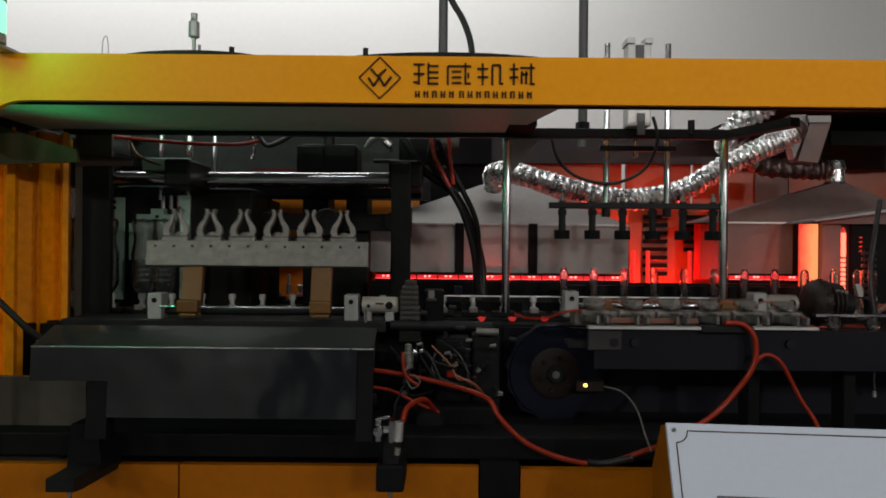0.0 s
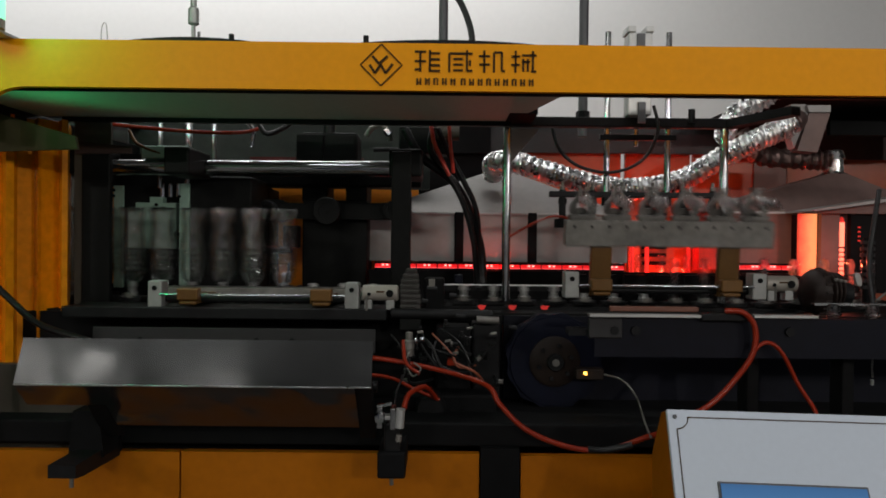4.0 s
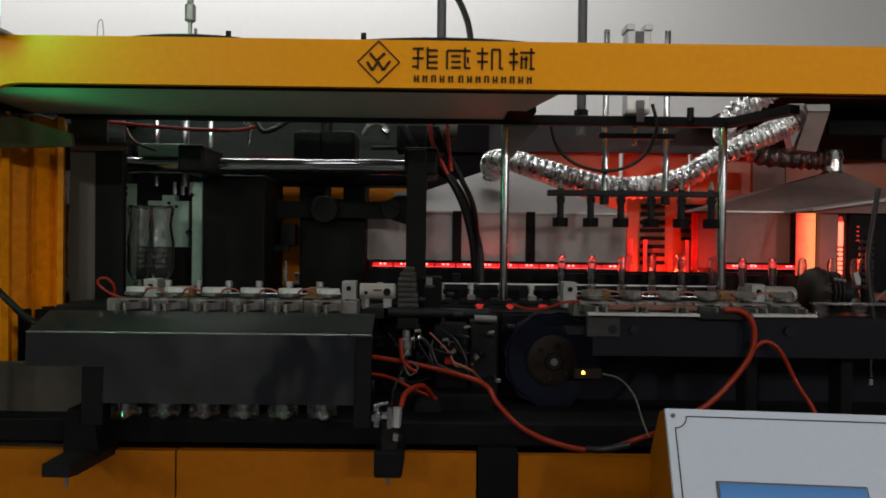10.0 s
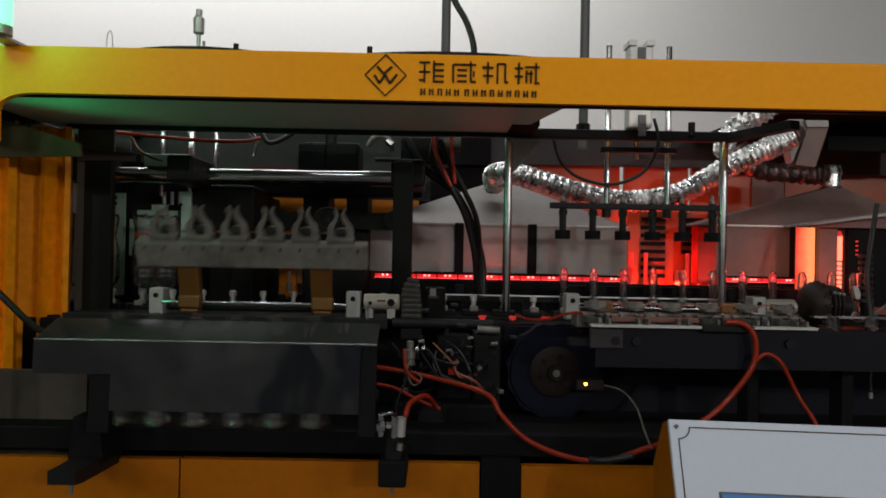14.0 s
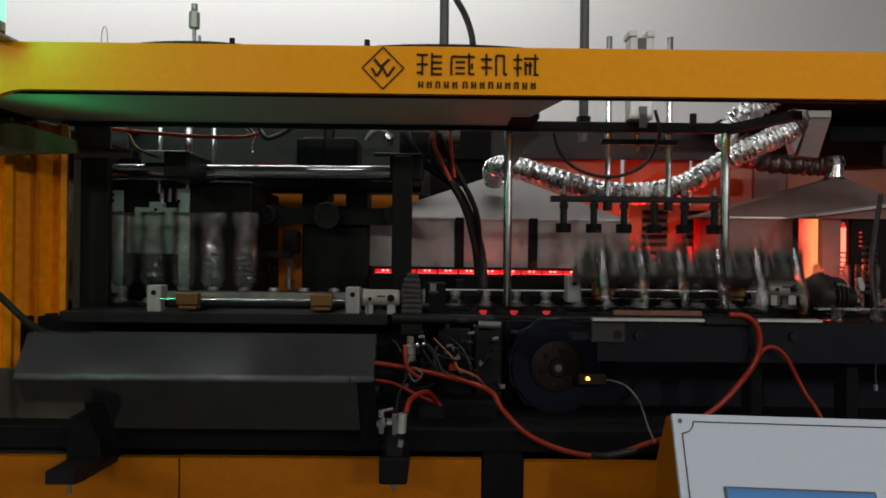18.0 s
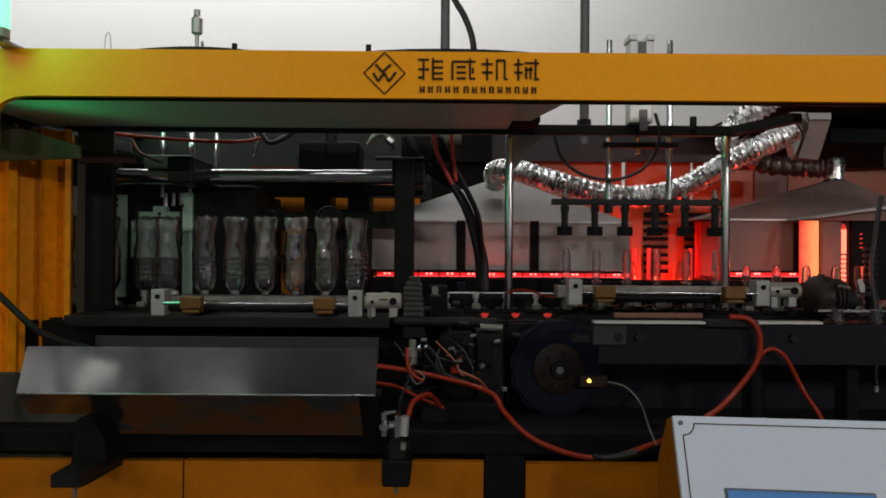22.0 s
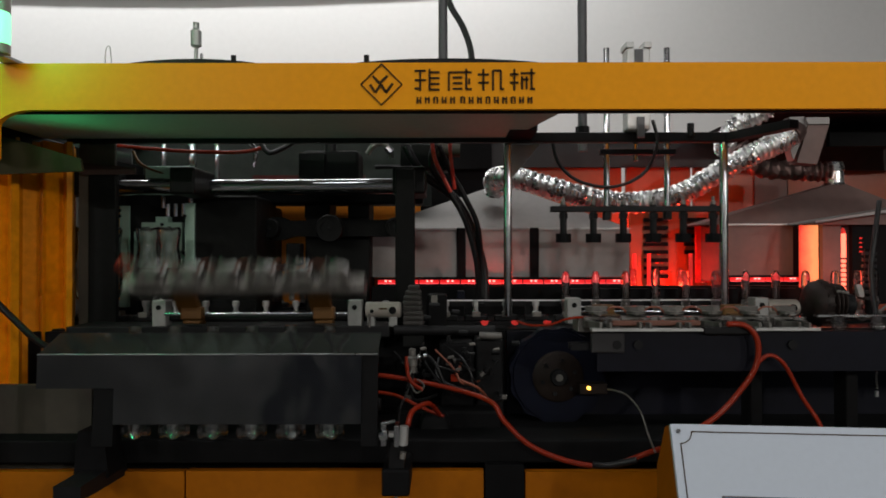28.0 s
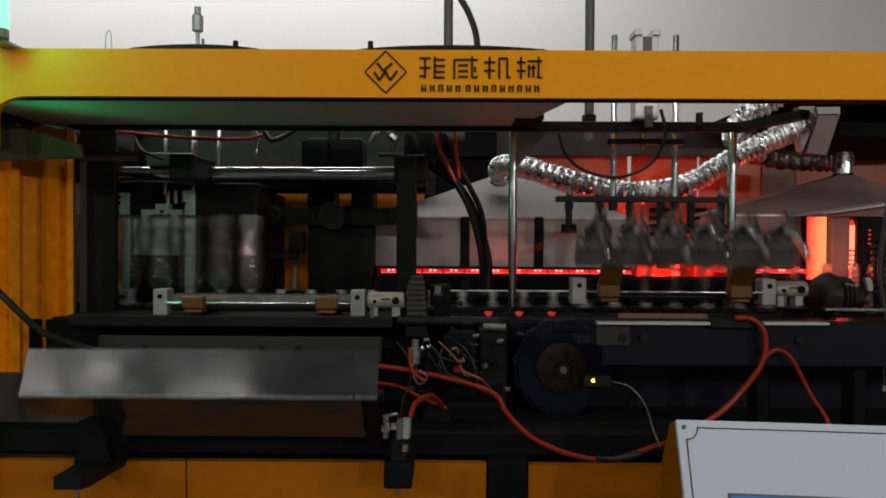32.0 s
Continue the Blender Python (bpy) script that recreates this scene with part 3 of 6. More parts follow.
# groups of plain bars, in parts of each mark's width and height
BARS = (
    ((0, .92, .44, .92), (.22, .92, .22, 0), (0, .48, .44, .48), (0, .1, .2, .1), (.6, 1, .6, 0), (.6, .85, 1, .85), (.6, .57, 1, .57), (.6, .3, 1, .3), (.6, .04, 1, .04)),
    ((.08, .85, 1, .85), (.08, .85, .08, 0), (.24, .6, .62, .6), (.24, .34, .62, .34), (.24, .08, .62, .08), (.78, 1, .78, .06), (.78, .06, 1, .06), (.9, .55, .9, .3)),
    ((0, .74, .42, .74), (.21, 1, .21, 0), (.02, .36, .42, .36), (.58, .92, .58, 0), (.58, .92, .88, .92), (.88, .92, .88, .06), (.88, .06, 1, .06)),
    ((0, .74, .34, .74), (.17, 1, .17, 0), (0, .36, .34, .36), (.42, .8, 1, .8), (.46, .5, .74, .5), (.48, .64, .48, .06), (.66, .64, .66, .06), (.86, 1, .86, .06), (.8, .06, 1, .06)),
)
MX, MZ, MR = -0.128, 1.792, 0.043
for a, b in (((0, 1), (1, 0)), ((1, 0), (0, -1)), ((0, -1), (-1, 0)), ((-1, 0), (0, 1))):
    stroke((MX + a[0] * MR, MZ + a[1] * MR), (MX + b[0] * MR, MZ + b[1] * MR), 0.0025)
for a, b in (((-.42, .42), (-.1, .05)), ((.3, .42), (-.1, .05)), ((-.55, 0), (-.3, -.4)), ((-.3, -.4), (-.02, .02)), ((-.02, .02), (.22, -.4)), ((.22, -.4), (.55, .05))):
    stroke((MX + a[0] * MR, MZ + a[1] * MR), (MX + b[0] * MR, MZ + b[1] * MR), 0.005)
for i, (lo, hi) in enumerate(((733, 777), (790, 834), (845, 891), (902, 946))):
    x0, x1 = (lo - 784) * 1.45 / 1226 + 0.002, (hi - 784) * 1.45 / 1226 + 0.002
    z0, z1 = MZ - 0.013, MZ + 0.032
    w, h = x1 - x0, z1 - z0
    for a, b, c, d in BARS[i]:
        stroke((x0 + a * w, z0 + b * h), (x0 + c * w, z0 + d * h), 0.0042)
for i in range(14):
    xa = (737 + i * 14.9 + (3 if i > 4 else 0) - 784) * 1.45 / 1226 + 0.001
    for off in (0.0, 0.0068):
        part("letter_bar", box(xa + off, xa + off + 0.0032, 1.447, 1.4495, MZ - 0.040, MZ - 0.0265), print_dark, mark)
    part("letter_bar", box(xa + 0.0036, xa + 0.0064, 1.4472, 1.4495, MZ - 0.036 + 0.004 * (i % 3), MZ - 0.0335 + 0.004 * (i % 3)), print_dark, mark)

# ---- green signal tower on the housing ----
TX, TYY = -0.902, 1.40
tower = thing("signal_tower", "signal tower with its green segment lit", "signal lamp", at=(TX, TYY, BEAM_HI))
part("tower_bracket", box(TX - 0.02, TX + 0.014, TYY + 0.0, 1.50, BEAM_HI, BEAM_HI + 0.006), alu, tower)
part("base_segment", lathe([(0.0, 0.006), (0.024, 0.006), (0.024, 0.024), (0.0, 0.024)], (TX, TYY, BEAM_HI)), beige, tower, "pale base segment", True)
part("green_segment", lathe([(0.0, 0.024), (0.022, 0.024), (0.024, 0.030), (0.024, 0.084), (0.022, 0.090), (0.0, 0.090)], (TX, TYY, BEAM_HI)), signal_green, tower, "lit green lens", True)
part("top_segment", lathe([(0.0, 0.090), (0.024, 0.090), (0.024, 0.14), (0.012, 0.15), (0.0, 0.15)], (TX, TYY, BEAM_HI)), beige, tower, "unlit pale segment", True)
# Unseen dome added to go with the green fill on the canopy
status = thing("canopy_fill_dome", "unseen green dome added to tint the canopy", "signal lamp", at=(-1.0, 1.50, BEAM_LO))
part("lamp_dome", lathe([(0.0, -0.05), (0.010, -0.046), (0.013, -0.035), (0.013, -0.012), (0.0, -0.012)], (-1.01, 1.50, BEAM_LO - 0.030), 16), fill_green, status, "lit green dome", True)
part("lamp_foot", cyl((-1.01, 1.50, BEAM_LO - 0.042), (-1.01, 1.50, BEAM_LO + 0.006), 0.012), black, status)

# ---- control console ----
console = thing("control_console", "light grey control console with a touch screen and a yellow case", "control panel", at=(0.7, 1.2, 0))
CX, CW = 0.394, 0.412
prof = [(1.214, 1.136), (1.25, 1.136 - 0.012), (1.32, 1.032), (1.32, 0.0), (1.05, 0.0), (1.05, 1.136 - 0.29)]
part("case", slab([(y + 0.003, z) for y, z in prof], CX + 0.002, CX + CW, plane="yz"), yellow_dark, console, "yellow painted case")
turn = math.atan2(prof[0][1] - prof[5][1], prof[0][0] - prof[5][0])
face = part("face_plate", box(CX, CX + CW, -0.012, 0.0, -0.34, 0.0, 0.0015), console_grey, None, "flat light grey face plate")


def on_face(ob):
    ob.parent = console
    ob.matrix_basis = Matrix.Translation(Vector((0, prof[0][0], prof[0][1])) - ORIGIN[console.name]) @ pose(0, 0, 0, -(90 - math.degrees(turn)))
    return ob


on_face(face)
border = [((0.034, -0.0135), (CW - 0.034, -0.0135)), ((0.014, -0.034), (0.014, -0.33)), ((CW - 0.014, -0.034), (CW - 0.014, -0.33))]
for i in range(6):
    p, q = radians(15 * i), radians(15 * i + 15)
    bow = [(0.0135 + 0.0205 * math.cos(e), -0.0135 - 0.0205 * math.sin(e)) for e in (p, q)]
    border += [tuple(bow), tuple((CW - x, z) for x, z in bow)]
for (a, b), (c, d) in border:
    v = Vector((c - a, 0, d - b))
    n = Vector((-v.z, 0, v.x)).normalized() * 0.0008
    quad = [(CX + a + n.x, b + n.z), (CX + c + n.x, d + n.z), (CX + c - n.x, d - n.z), (CX + a - n.x, b - n.z)]
    on_face(part("border_line", slab(quad, -0.0135, -0.0115), print_dark))
for sx in (0.012, CW - 0.012):
    on_face(part("screw", cyl((CX + sx, -0.0155, -0.013), (CX + sx, -0.011, -0.013), 0.0035, seg=10), pipe_grey))
on_face(part("screen_frame", box(CX + 0.069, CX + 0.304, -0.015, -0.01, -0.33, -0.118, 0.002), pipe_grey, None, "thin dark screen surround"))
on_face(part("screen", box(CX + 0.073, CX + 0.300, -0.017, -0.0145, -0.328, -0.122), screen_blue, None, "lit blue touch screen"))
console.matrix_world = Matrix.Translation((CX, 1.214, 0)) @ pose(0, 0, 0, 0, 0, -5.5) @ Matrix.Translation((0.7 - CX, 1.2 - 1.214, 0))   # stands slightly turned

# ---- oven line ----
def hood(x0, x1, y0, y1, zlo, zeave, apex, label, slots=(), sheet=None, roof=None):
    sheet = sheet or oven_grey
    ob = thing("oven_hood", label, "oven", "oven hoods", at=((x0 + x1) / 2, y0, zlo))
    part("front_sheet", box(x0, x1, y0, y0 + 0.012, zlo, zeave), sheet, ob)
    for x in (x0, x1 - 0.012):
        part("side_sheet", box(x, x + 0.012, y0 + 0.012, y1, zlo, zeave), sheet, ob)
    part("rear_sheet", box(x0, x1, y1, y1 + 0.012, zlo, zeave), sheet, ob)
    ax0, ax1, az = apex
    ym = (y0 + y1) / 2
    bm = bmesh.new()
    r0, r1 = roof or (x0 - 0.006, x1 + 0.006)
    lo = [bm.verts.new(p) for p in ((r0, y0 - 0.006, zeave), (r1, y0 - 0.006, zeave), (r1, y1 + 0.02, zeave), (r0, y1 + 0.02, zeave))]
    yt = ym if y1 - y0 > 0.3 else y1 - 0.03
    hi = [bm.verts.new(p) for p in ((ax0, yt - 0.05, az), (ax1, yt - 0.05, az), (ax1, yt + 0.05, az), (ax0, yt + 0.05, az))]
    bm.faces.new(hi)
    for i in range(4):
        bm.faces.new((lo[i], lo[(i + 1) % 4], hi[(i + 1) % 4], hi[i]))
    part("hood_roof", bm, sheet, ob, "sloping sheet hood")
    part("eave_seam", box(x0, x1, y0 - 0.009, y0, zeave - 0.003, zeave + 0.003), alu, ob)
    for s in slots:
        part("slot", box(s, s + 0.030, y0 - 0.012, y0 + 0.004, zlo - 0.02, zeave + 0.004, 0.003), black, ob, "black upright bar")
    return ob


hood(-0.246, 0.626, 2.33, 2.75, 1.361, 1.522, (0.166, 0.253, 1.678), "grey sheet-metal oven hood with sloping roof", (0.046, 0.291))
hood(0.908, 1.151, 2.28, 2.45, 1.345, 1.533, (1.331, 1.382, 1.674), "reddish brown oven hood with a flue", sheet=hood_dim, roof=(0.837, 1.66))
end_hood = thing("end_oven", "oven end section glowing orange inside", "oven", at=(1.35, 2.2, 1.2))
EX = 1.129
part("eave_plate", slab([(EX, 1.530), (1.62, 1.600), (1.62, 1.600 + 0.014), (EX, 1.530 + 0.006)], 2.10, 2.27), oven_grey, end_hood, "sloping grey eave")
part("gable", slab([(EX + 0.01, 1.527), (1.62, 1.527), (1.62, 1.595)], 2.15, 2.165), hood_dim, end_hood, "dim grey gable sheet")
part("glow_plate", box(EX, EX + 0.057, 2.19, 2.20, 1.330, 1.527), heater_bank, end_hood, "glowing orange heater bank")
part("reflector", box(EX + 0.060, EX + 0.117, 2.17, 2.19, 1.313, 1.528), hood_dim, end_hood)
part("tube_backing", box(1.246, 1.280, 2.186, 2.196, 1.30, 1.53), dark_brown, end_hood)
part("heater_tube", cyl((1.258, 2.18, 1.424), (1.258, 2.18, 1.500), 0.0085), heater, end_hood, "glowing orange heater tube", True)
part("tube_cap", lathe([(0.0085, 1.500), (0.007, 1.508), (0.003, 1.517), (0.0, 1.518)], (1.258, 2.18, 0), 12), heater_dim, end_hood, "dim red tube end", True)
part("dark_cabinet", box(1.281, 1.75, 2.17, 2.6, 1.279, 1.541), black, end_hood)
for i in range(4):
    part("vent_light", box(1.303, 1.308, 2.163, 2.17, 1.441 + i * 0.014, 1.441 + i * 0.014 + 0.004), heater_dim, end_hood)
for i in range(8):
    part("heater_bead", lathe([(0.0, -0.006), (0.007, -0.004), (0.007, 0.004), (0.0, 0.006)], (1.258, 2.178, 1.312 + i * 0.0145), 10), heater, end_hood)

gate = thing("heat_gate", "orange panel with black slits lit red by the heaters", "oven panel", at=(0.6, 2.55, 1.2))
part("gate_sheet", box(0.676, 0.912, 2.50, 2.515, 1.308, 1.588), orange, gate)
for col, (lo, hi) in enumerate(((1140, 1182), (1212, 1250))):
    for i in range(8 - 3 * col):
        zz = 1.561 - i * 0.029
        part("slit", box((lo - 784) * 2.49 / 1226, (hi - 784) * 2.49 / 1226, 2.487, 2.50, zz - 0.008, zz + 0.006), black, gate)
part("red_side", box(0.889, 0.937, 2.44, 2.45, 1.336, 1.535), red_sheet, gate, "sheet coloured red for the heater light on it")
for px in (1122, 1148, 1222):
    part("heater_lamp", cyl(((px - 784) * 2.47 / 1226, 2.47, 1.319), ((px - 784) * 2.47 / 1226, 2.47, 1.439), 0.007), heater_dim, gate)
back = thing("rear_cover", "orange sheet covers behind the oven", "machine cover", at=(0.7, 2.9, 1.0))
for lo, hi, top in ((870, 1100, 250), (1108, 1222, 248), (1228, 1335, 252), (1395, 1640, 250)):
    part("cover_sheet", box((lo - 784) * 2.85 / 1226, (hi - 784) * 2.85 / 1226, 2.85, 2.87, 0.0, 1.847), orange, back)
part("dark_band", box(0.1, 1.9, 2.82, 2.88, 1.847, 1.912), band_grey, back)
part("right_dark", box(1.369, 1.95, 2.45, 2.47, 1.817, 1.912), black, back, "dark cover at the oven end")
part("right_band", box(1.179, 1.95, 2.80, 2.815, 1.774, 1.901), dark_brown, back)
# Board added to keep the rear lamp off the right-hand hoods
part("hood_shade_board", box(1.03, 1.95, 2.2, 2.82, 1.90, 1.91), black, back)
part("dark_upright", box(1.279, 1.411, 2.84, 2.88, 0.9, 1.851), hood_dim, back)

# red light strips
for lo, hi in ((668, 1108), (1290, 1416)):
    strip = thing("light_strip", "glowing red light strip under the oven hood", "light strip", "red light strips", at=((lo - 784) * 2.3 / 1226, 2.3, 1.3))
    zs = 1.347 if lo < 1000 else 1.355
    d = 2.30 if lo < 1000 else 2.25
    part("strip_rail", box((lo - 784) * d / 1226, (hi - 784) * d / 1226, d, d + 0.012, zs - 0.020, zs + 0.012), black, strip)
    n = int((hi - lo) / 40)
    for i in range(n + 1):
        a, b = lo + (hi - lo) * i / (n + 1) + 1, lo + (hi - lo) * (i + 1) / (n + 1) - 1
        part("strip_cell", box((a - 784) * d / 1226, (b - 784) * d / 1226, d - 0.006, d, zs - 0.0060, zs + 0.0056), led_red, strip)
        part("strip_line", box((a - 784) * d / 1226, (b - 784) * d / 1226, d - 0.009, d - 0.006, zs - 0.0075, zs - 0.0058), led_line, strip)
        for f in (0.4, 0.62):
            xm = ((a + (b - a) * f) - 784) * d / 1226
            part("strip_spot", box(xm - 0.0038, xm + 0.0038, d - 0.008, d - 0.006, zs - 0.0010, zs + 0.0040), led_core, strip)

# flexible duct
duct = thing("flexible_duct", "crinkled silver foil exhaust duct hanging in a bow", "duct", at=(0.6, 2.25, 1.6))
line = [(0.182, 2.42, 1.659), (0.179, 2.36, 1.697), (0.245, 2.25, 1.683), (0.364, 2.20, 1.642), (0.498, 2.20, 1.608), (0.623, 2.20, 1.601),
        (0.757, 2.2, 1.629), (0.872, 2.18, 1.696), (0.968, 2.16, 1.748), (1.045, 2.15, 1.783), (1.082, 2.15, 1.806)]
def crinkled(bm, amount):
    for v in bm.verts:
        v.co += Vector((random.uniform(-1, 1), random.uniform(-1, 1), random.uniform(-1, 1))) * amount
    return bm


random.seed(4)
part("duct_hose", crinkled(tube(line, 0.03, seg=26, steps=24, radius=lambda i, n: 0.0295 + 0.0068 * abs(math.sin(i * 0.7854 + 0.39)) + 0.001 * math.sin(i * 0.37 + 1)), 0.0009), foil, duct)
line = [(1.02, 2.13, 1.905), (0.985, 2.15, 1.872), (0.935, 2.18, 1.850), (0.915, 2.22, 1.812), (0.925, 2.28, 1.775)]
part("upper_duct_hose", crinkled(tube(line, 0.03, seg=16, steps=14, radius=lambda i, n: 0.030 + 0.0045 * math.sin(i * 1.57)), 0.0018), foil, duct, "foil hose rising behind the frame")
line = [(1.067, 2.5, 1.829), (1.134, 2.5, 1.753), (1.307, 2.52, 1.738), (1.399, 2.5, 1.732)]
part("rear_duct_hose", crinkled(tube(line, 0.03, seg=16, steps=18, radius=lambda i, n: 0.034 + 0.004 * math.sin(i * 1.57)), 0.0022), foil_dark, duct, "dim reddish foil hose")
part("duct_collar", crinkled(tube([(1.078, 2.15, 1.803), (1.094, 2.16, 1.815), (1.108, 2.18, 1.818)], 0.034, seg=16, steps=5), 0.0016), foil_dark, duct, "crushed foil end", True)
# Front face darker, side and flange paler: fall of light put into the colours
part("duct_box", slab([(1.162, 1.847), (1.229, 1.848), (1.189, 1.721), (1.125, 1.727)], 2.2, 2.25), hood_dim, duct, "slanting grey sheet duct")
part("duct_flange", slab([(1.149, 1.868), (1.223, 1.869), (1.224, 1.848), (1.156, 1.847)], 2.19, 2.25), oven_grey, duct)
part("duct_side", slab([(1.104, 1.873), (1.152, 1.874), (1.160, 1.845), (1.117, 1.734), (1.106, 1.773)], 2.205, 2.245), oven_grey, duct, "pale side sheet")
flue = thing("flue_cap", "short silver flue with a collar on the oven hood", "flue", at=(1.411, 2.5, 1.682))
part("flue_pipe", lathe([(0.05, 1.678), (0.032, 1.692), (0.032, 1.733), (0.038, 1.737), (0.03, 1.767), (0.0, 1.771)], (1.411, 2.5, 0), 16), foil, flue, "", True)

# ---- press frame over the loading station ----
frame_r = thing("post_gantry", "black bar frame on two chrome posts", "machine frame", at=(0.6, 1.88, LANE_Z))
for px in (897, 1279):
    part("post", cyl(((px - 784) * 1.88 / 1226 + 0.003, 1.88, LANE_Z - 0.03), ((px - 784) * 1.88 / 1226 + 0.003, 1.88, 1.752), 0.0115), chrome, frame_r, "polished round post", True)
TOPZ = 1.752
part("cross_bar", box(0.187, 0.787, 1.865, 1.895, TOPZ - 0.013, TOPZ + 0.013, 0.003), black_steel, frame_r)
bm = slab([(0.760, 1.866), (0.838, 1.672), (0.866, 1.684), (0.790, 1.895)], TOPZ - 0.012, TOPZ + 0.010, plane="xy")
part("side_bar", bm, black_steel, frame_r)
part("gusset", slab([(0.189, TOPZ - 0.014), (0.266, TOPZ - 0.014), (0.190, 1.645)], 1.9, 1.905), oven_grey, frame_r, "dull grey gusset plate")
part("left_bracket", box(0.187 - 0.02, 0.236, 1.72, 1.865, TOPZ - 0.008, TOPZ + 0.02), black, frame_r)
ram = thing("press_cylinder", "grey pneumatic cylinder between guide rods", "cylinder", at=(0.529, 1.85, TOPZ))
part("barrel", box(0.488, 0.550, 1.83, 1.88, TOPZ + 0.013, 1.982, 0.004), pale_edge, ram)
part("barrel_cap", box(0.484, 0.506, 1.826, 1.884, 1.982, 1.998, 0.002), pale_edge, ram)
part("barrel_cap", box(0.532, 0.553, 1.826, 1.884, 1.982, 1.998, 0.002), pale_edge, ram)
part("barrel_slot", box(0.508, 0.530, 1.826, 1.831, 1.930, 1.978, 0.001), pipe_grey, ram)
part("barrel_slot", box(0.513, 0.532, 1.822, 1.83, 1.743, 1.798), pipe_grey, ram)
part("port_fitting", cyl((0.666, 1.86, TOPZ), (0.666, 1.86, TOPZ + 0.035), 0.009, seg=10), black_steel, ram)
pipe = thing("riser_pipe", "dark grey riser pipe with a union nut", "pipe", "riser pipes", at=(0.434, 2.15, TOPZ))
part("pipe", cyl((0.434, 2.15, 1.756), (0.434, 2.15, 2.6), 0.0145), pipe_grey, pipe, "", True)
part("union_nut", cyl((0.434, 2.15, 1.801), (0.434, 2.15, 1.832), 0.022, seg=8), black_steel, pipe)
pipe = thing("riser_pipe", "dark grey riser pipe beside a bent hose", "pipe", "riser pipes", at=(0.000, 2.05, 1.8))
part("pipe", cyl((0.001, 2.05, BEAM_LO + 0.02), (0.001, 2.05, 2.6), 0.0135), pipe_grey, pipe, "", True)
part("bent_hose", tube([(-0.012, 2.05, 2.45), (0.004, 2.05, 2.26), (0.022, 2.05, 2.179), (0.058, 2.05, 2.115), (0.080, 2.05, 2.055), (0.087, 2.05, 2.0), (0.088, 2.05, 1.93)], 0.0095), rubber, pipe, "", True)
valve = thing("air_valve", "small silver valve standing on the roof", "valve", at=(-0.624, 1.75, BEAM_HI))
part("valve_body", lathe([(0.005, 0.0), (0.005, 0.05), (0.0135, 0.055), (0.0135, 0.092), (0.008, 0.098), (0.008, 0.114), (0.0, 0.116)], (-0.624, 1.75, BEAM_HI + 0.072), 12), alu, valve, "", True)
part("valve_rod", cyl((-0.614, 1.76, BEAM_HI), (-0.614, 1.76, BEAM_HI + 0.11), 0.004, seg=8), chrome, valve)
part("wire_loop", tube([(-0.855, 1.75, BEAM_HI + 0.05), (-0.853, 1.75, 1.953), (-0.842, 1.75, 1.960), (-0.837, 1.75, BEAM_HI + 0.05)], 0.0013, seg=5), alu, valve)

press = thing("press_bar", "black press bar with six hanging pads", "press")
PBX, PBZ = 0.529, 1.559
part("bar", box(0.293 - PBX, 0.766 - PBX, -0.012, 0.012, -0.008, 0.008, 0.002), black_steel, press)
for i in range(6):
    px = RIGHT + (i - 2.5) * PITCH * 0.985 - PBX - 0.014
    stem = part("stem", cyl((px, 0, 0.012), (px, 0, -0.070), 0.0095, seg=12), black_steel, press)
    part("stem_tip", lathe([(0.0075, 0.012), (0.0075, 0.021), (0.0045, 0.023), (0.0045, 0.034), (0.0, 0.035)], (px, 0, 0), 10), grip_metal, stem, "worn threaded end", True)
    part("nut", cyl((px, 0, -0.026), (px, 0, -0.012), 0.0125, seg=6), black_steel, stem)
    part("pad", cyl((px, 0, -0.091), (px, 0, -0.067), 0.021, seg=14), black, stem)
for px in (1074, 1181):
    part("guide_rod", cyl(((px - 784) * 1.89 / 1226 - PBX, 0, -0.012), ((px - 784) * 1.89 / 1226 - PBX, 0, 0.44), 0.0085, seg=12), chrome, press, "", True)
    part("rod_foot", cyl(((px - 784) * 1.89 / 1226 - PBX, 0, -0.03), ((px - 784) * 1.89 / 1226 - PBX, 0, -0.008), 0.012, seg=10), black_steel, press)
part("yoke", box(0.428 - PBX, 0.634 - PBX, -0.010, 0.010, 1.707 - PBZ, 1.722 - PBZ, 0.002), black_steel, press)
part("piston_rod", cyl((0.526 - PBX, 0, 1.691 - PBZ), (0.526 - PBX, 0, 1.870 - PBZ), 0.006, seg=10), chrome, press)

# ---- mould frame at the unloading side, which slides ----
mould = thing("mould_frame", "black sliding mould frame with a chrome tie bar", "mould frame")
MY = 2.0
part("tie_bar", cyl((-0.893, MY, 1.630), (-0.088, MY, 1.634), 0.0225, seg=32), bar_chrome, mould, "polished tie bar", True)
for lo, hi, za, zb in ((186, 236, 265, 540), (727, 762, 268, 500)):
    part("upright", box((lo - 784) * 1.86 / 1226, (hi - 784) * 1.86 / 1226, 1.85, 1.87, 1.249, 1.666, 0.004), frame_black, mould)
for lo, hi in ((172, 232), (358, 400), (726, 781)):
    part("bar_clamp", box((lo - 784) * MY / 1226, (hi - 784) * MY / 1226, 1.86, 2.035, 1.600, 1.674, 0.006), frame_black, mould)
part("side_strip", box(-0.910, -0.884, 2.04, 2.05, 1.283, 1.581), mold_green, mould, "pale strip with screw holes")
part("mould_plate", box(-0.722, -0.694, 2.05, 2.06, 1.285, 1.589), mold_green, mould, "pale upright plate")
steps = [(262, 436), (262, 372), (275, 372), (275, 356), (300, 356), (300, 346), (322, 346), (322, 356), (346, 356), (346, 405), (340, 410), (346, 420), (346, 436)]
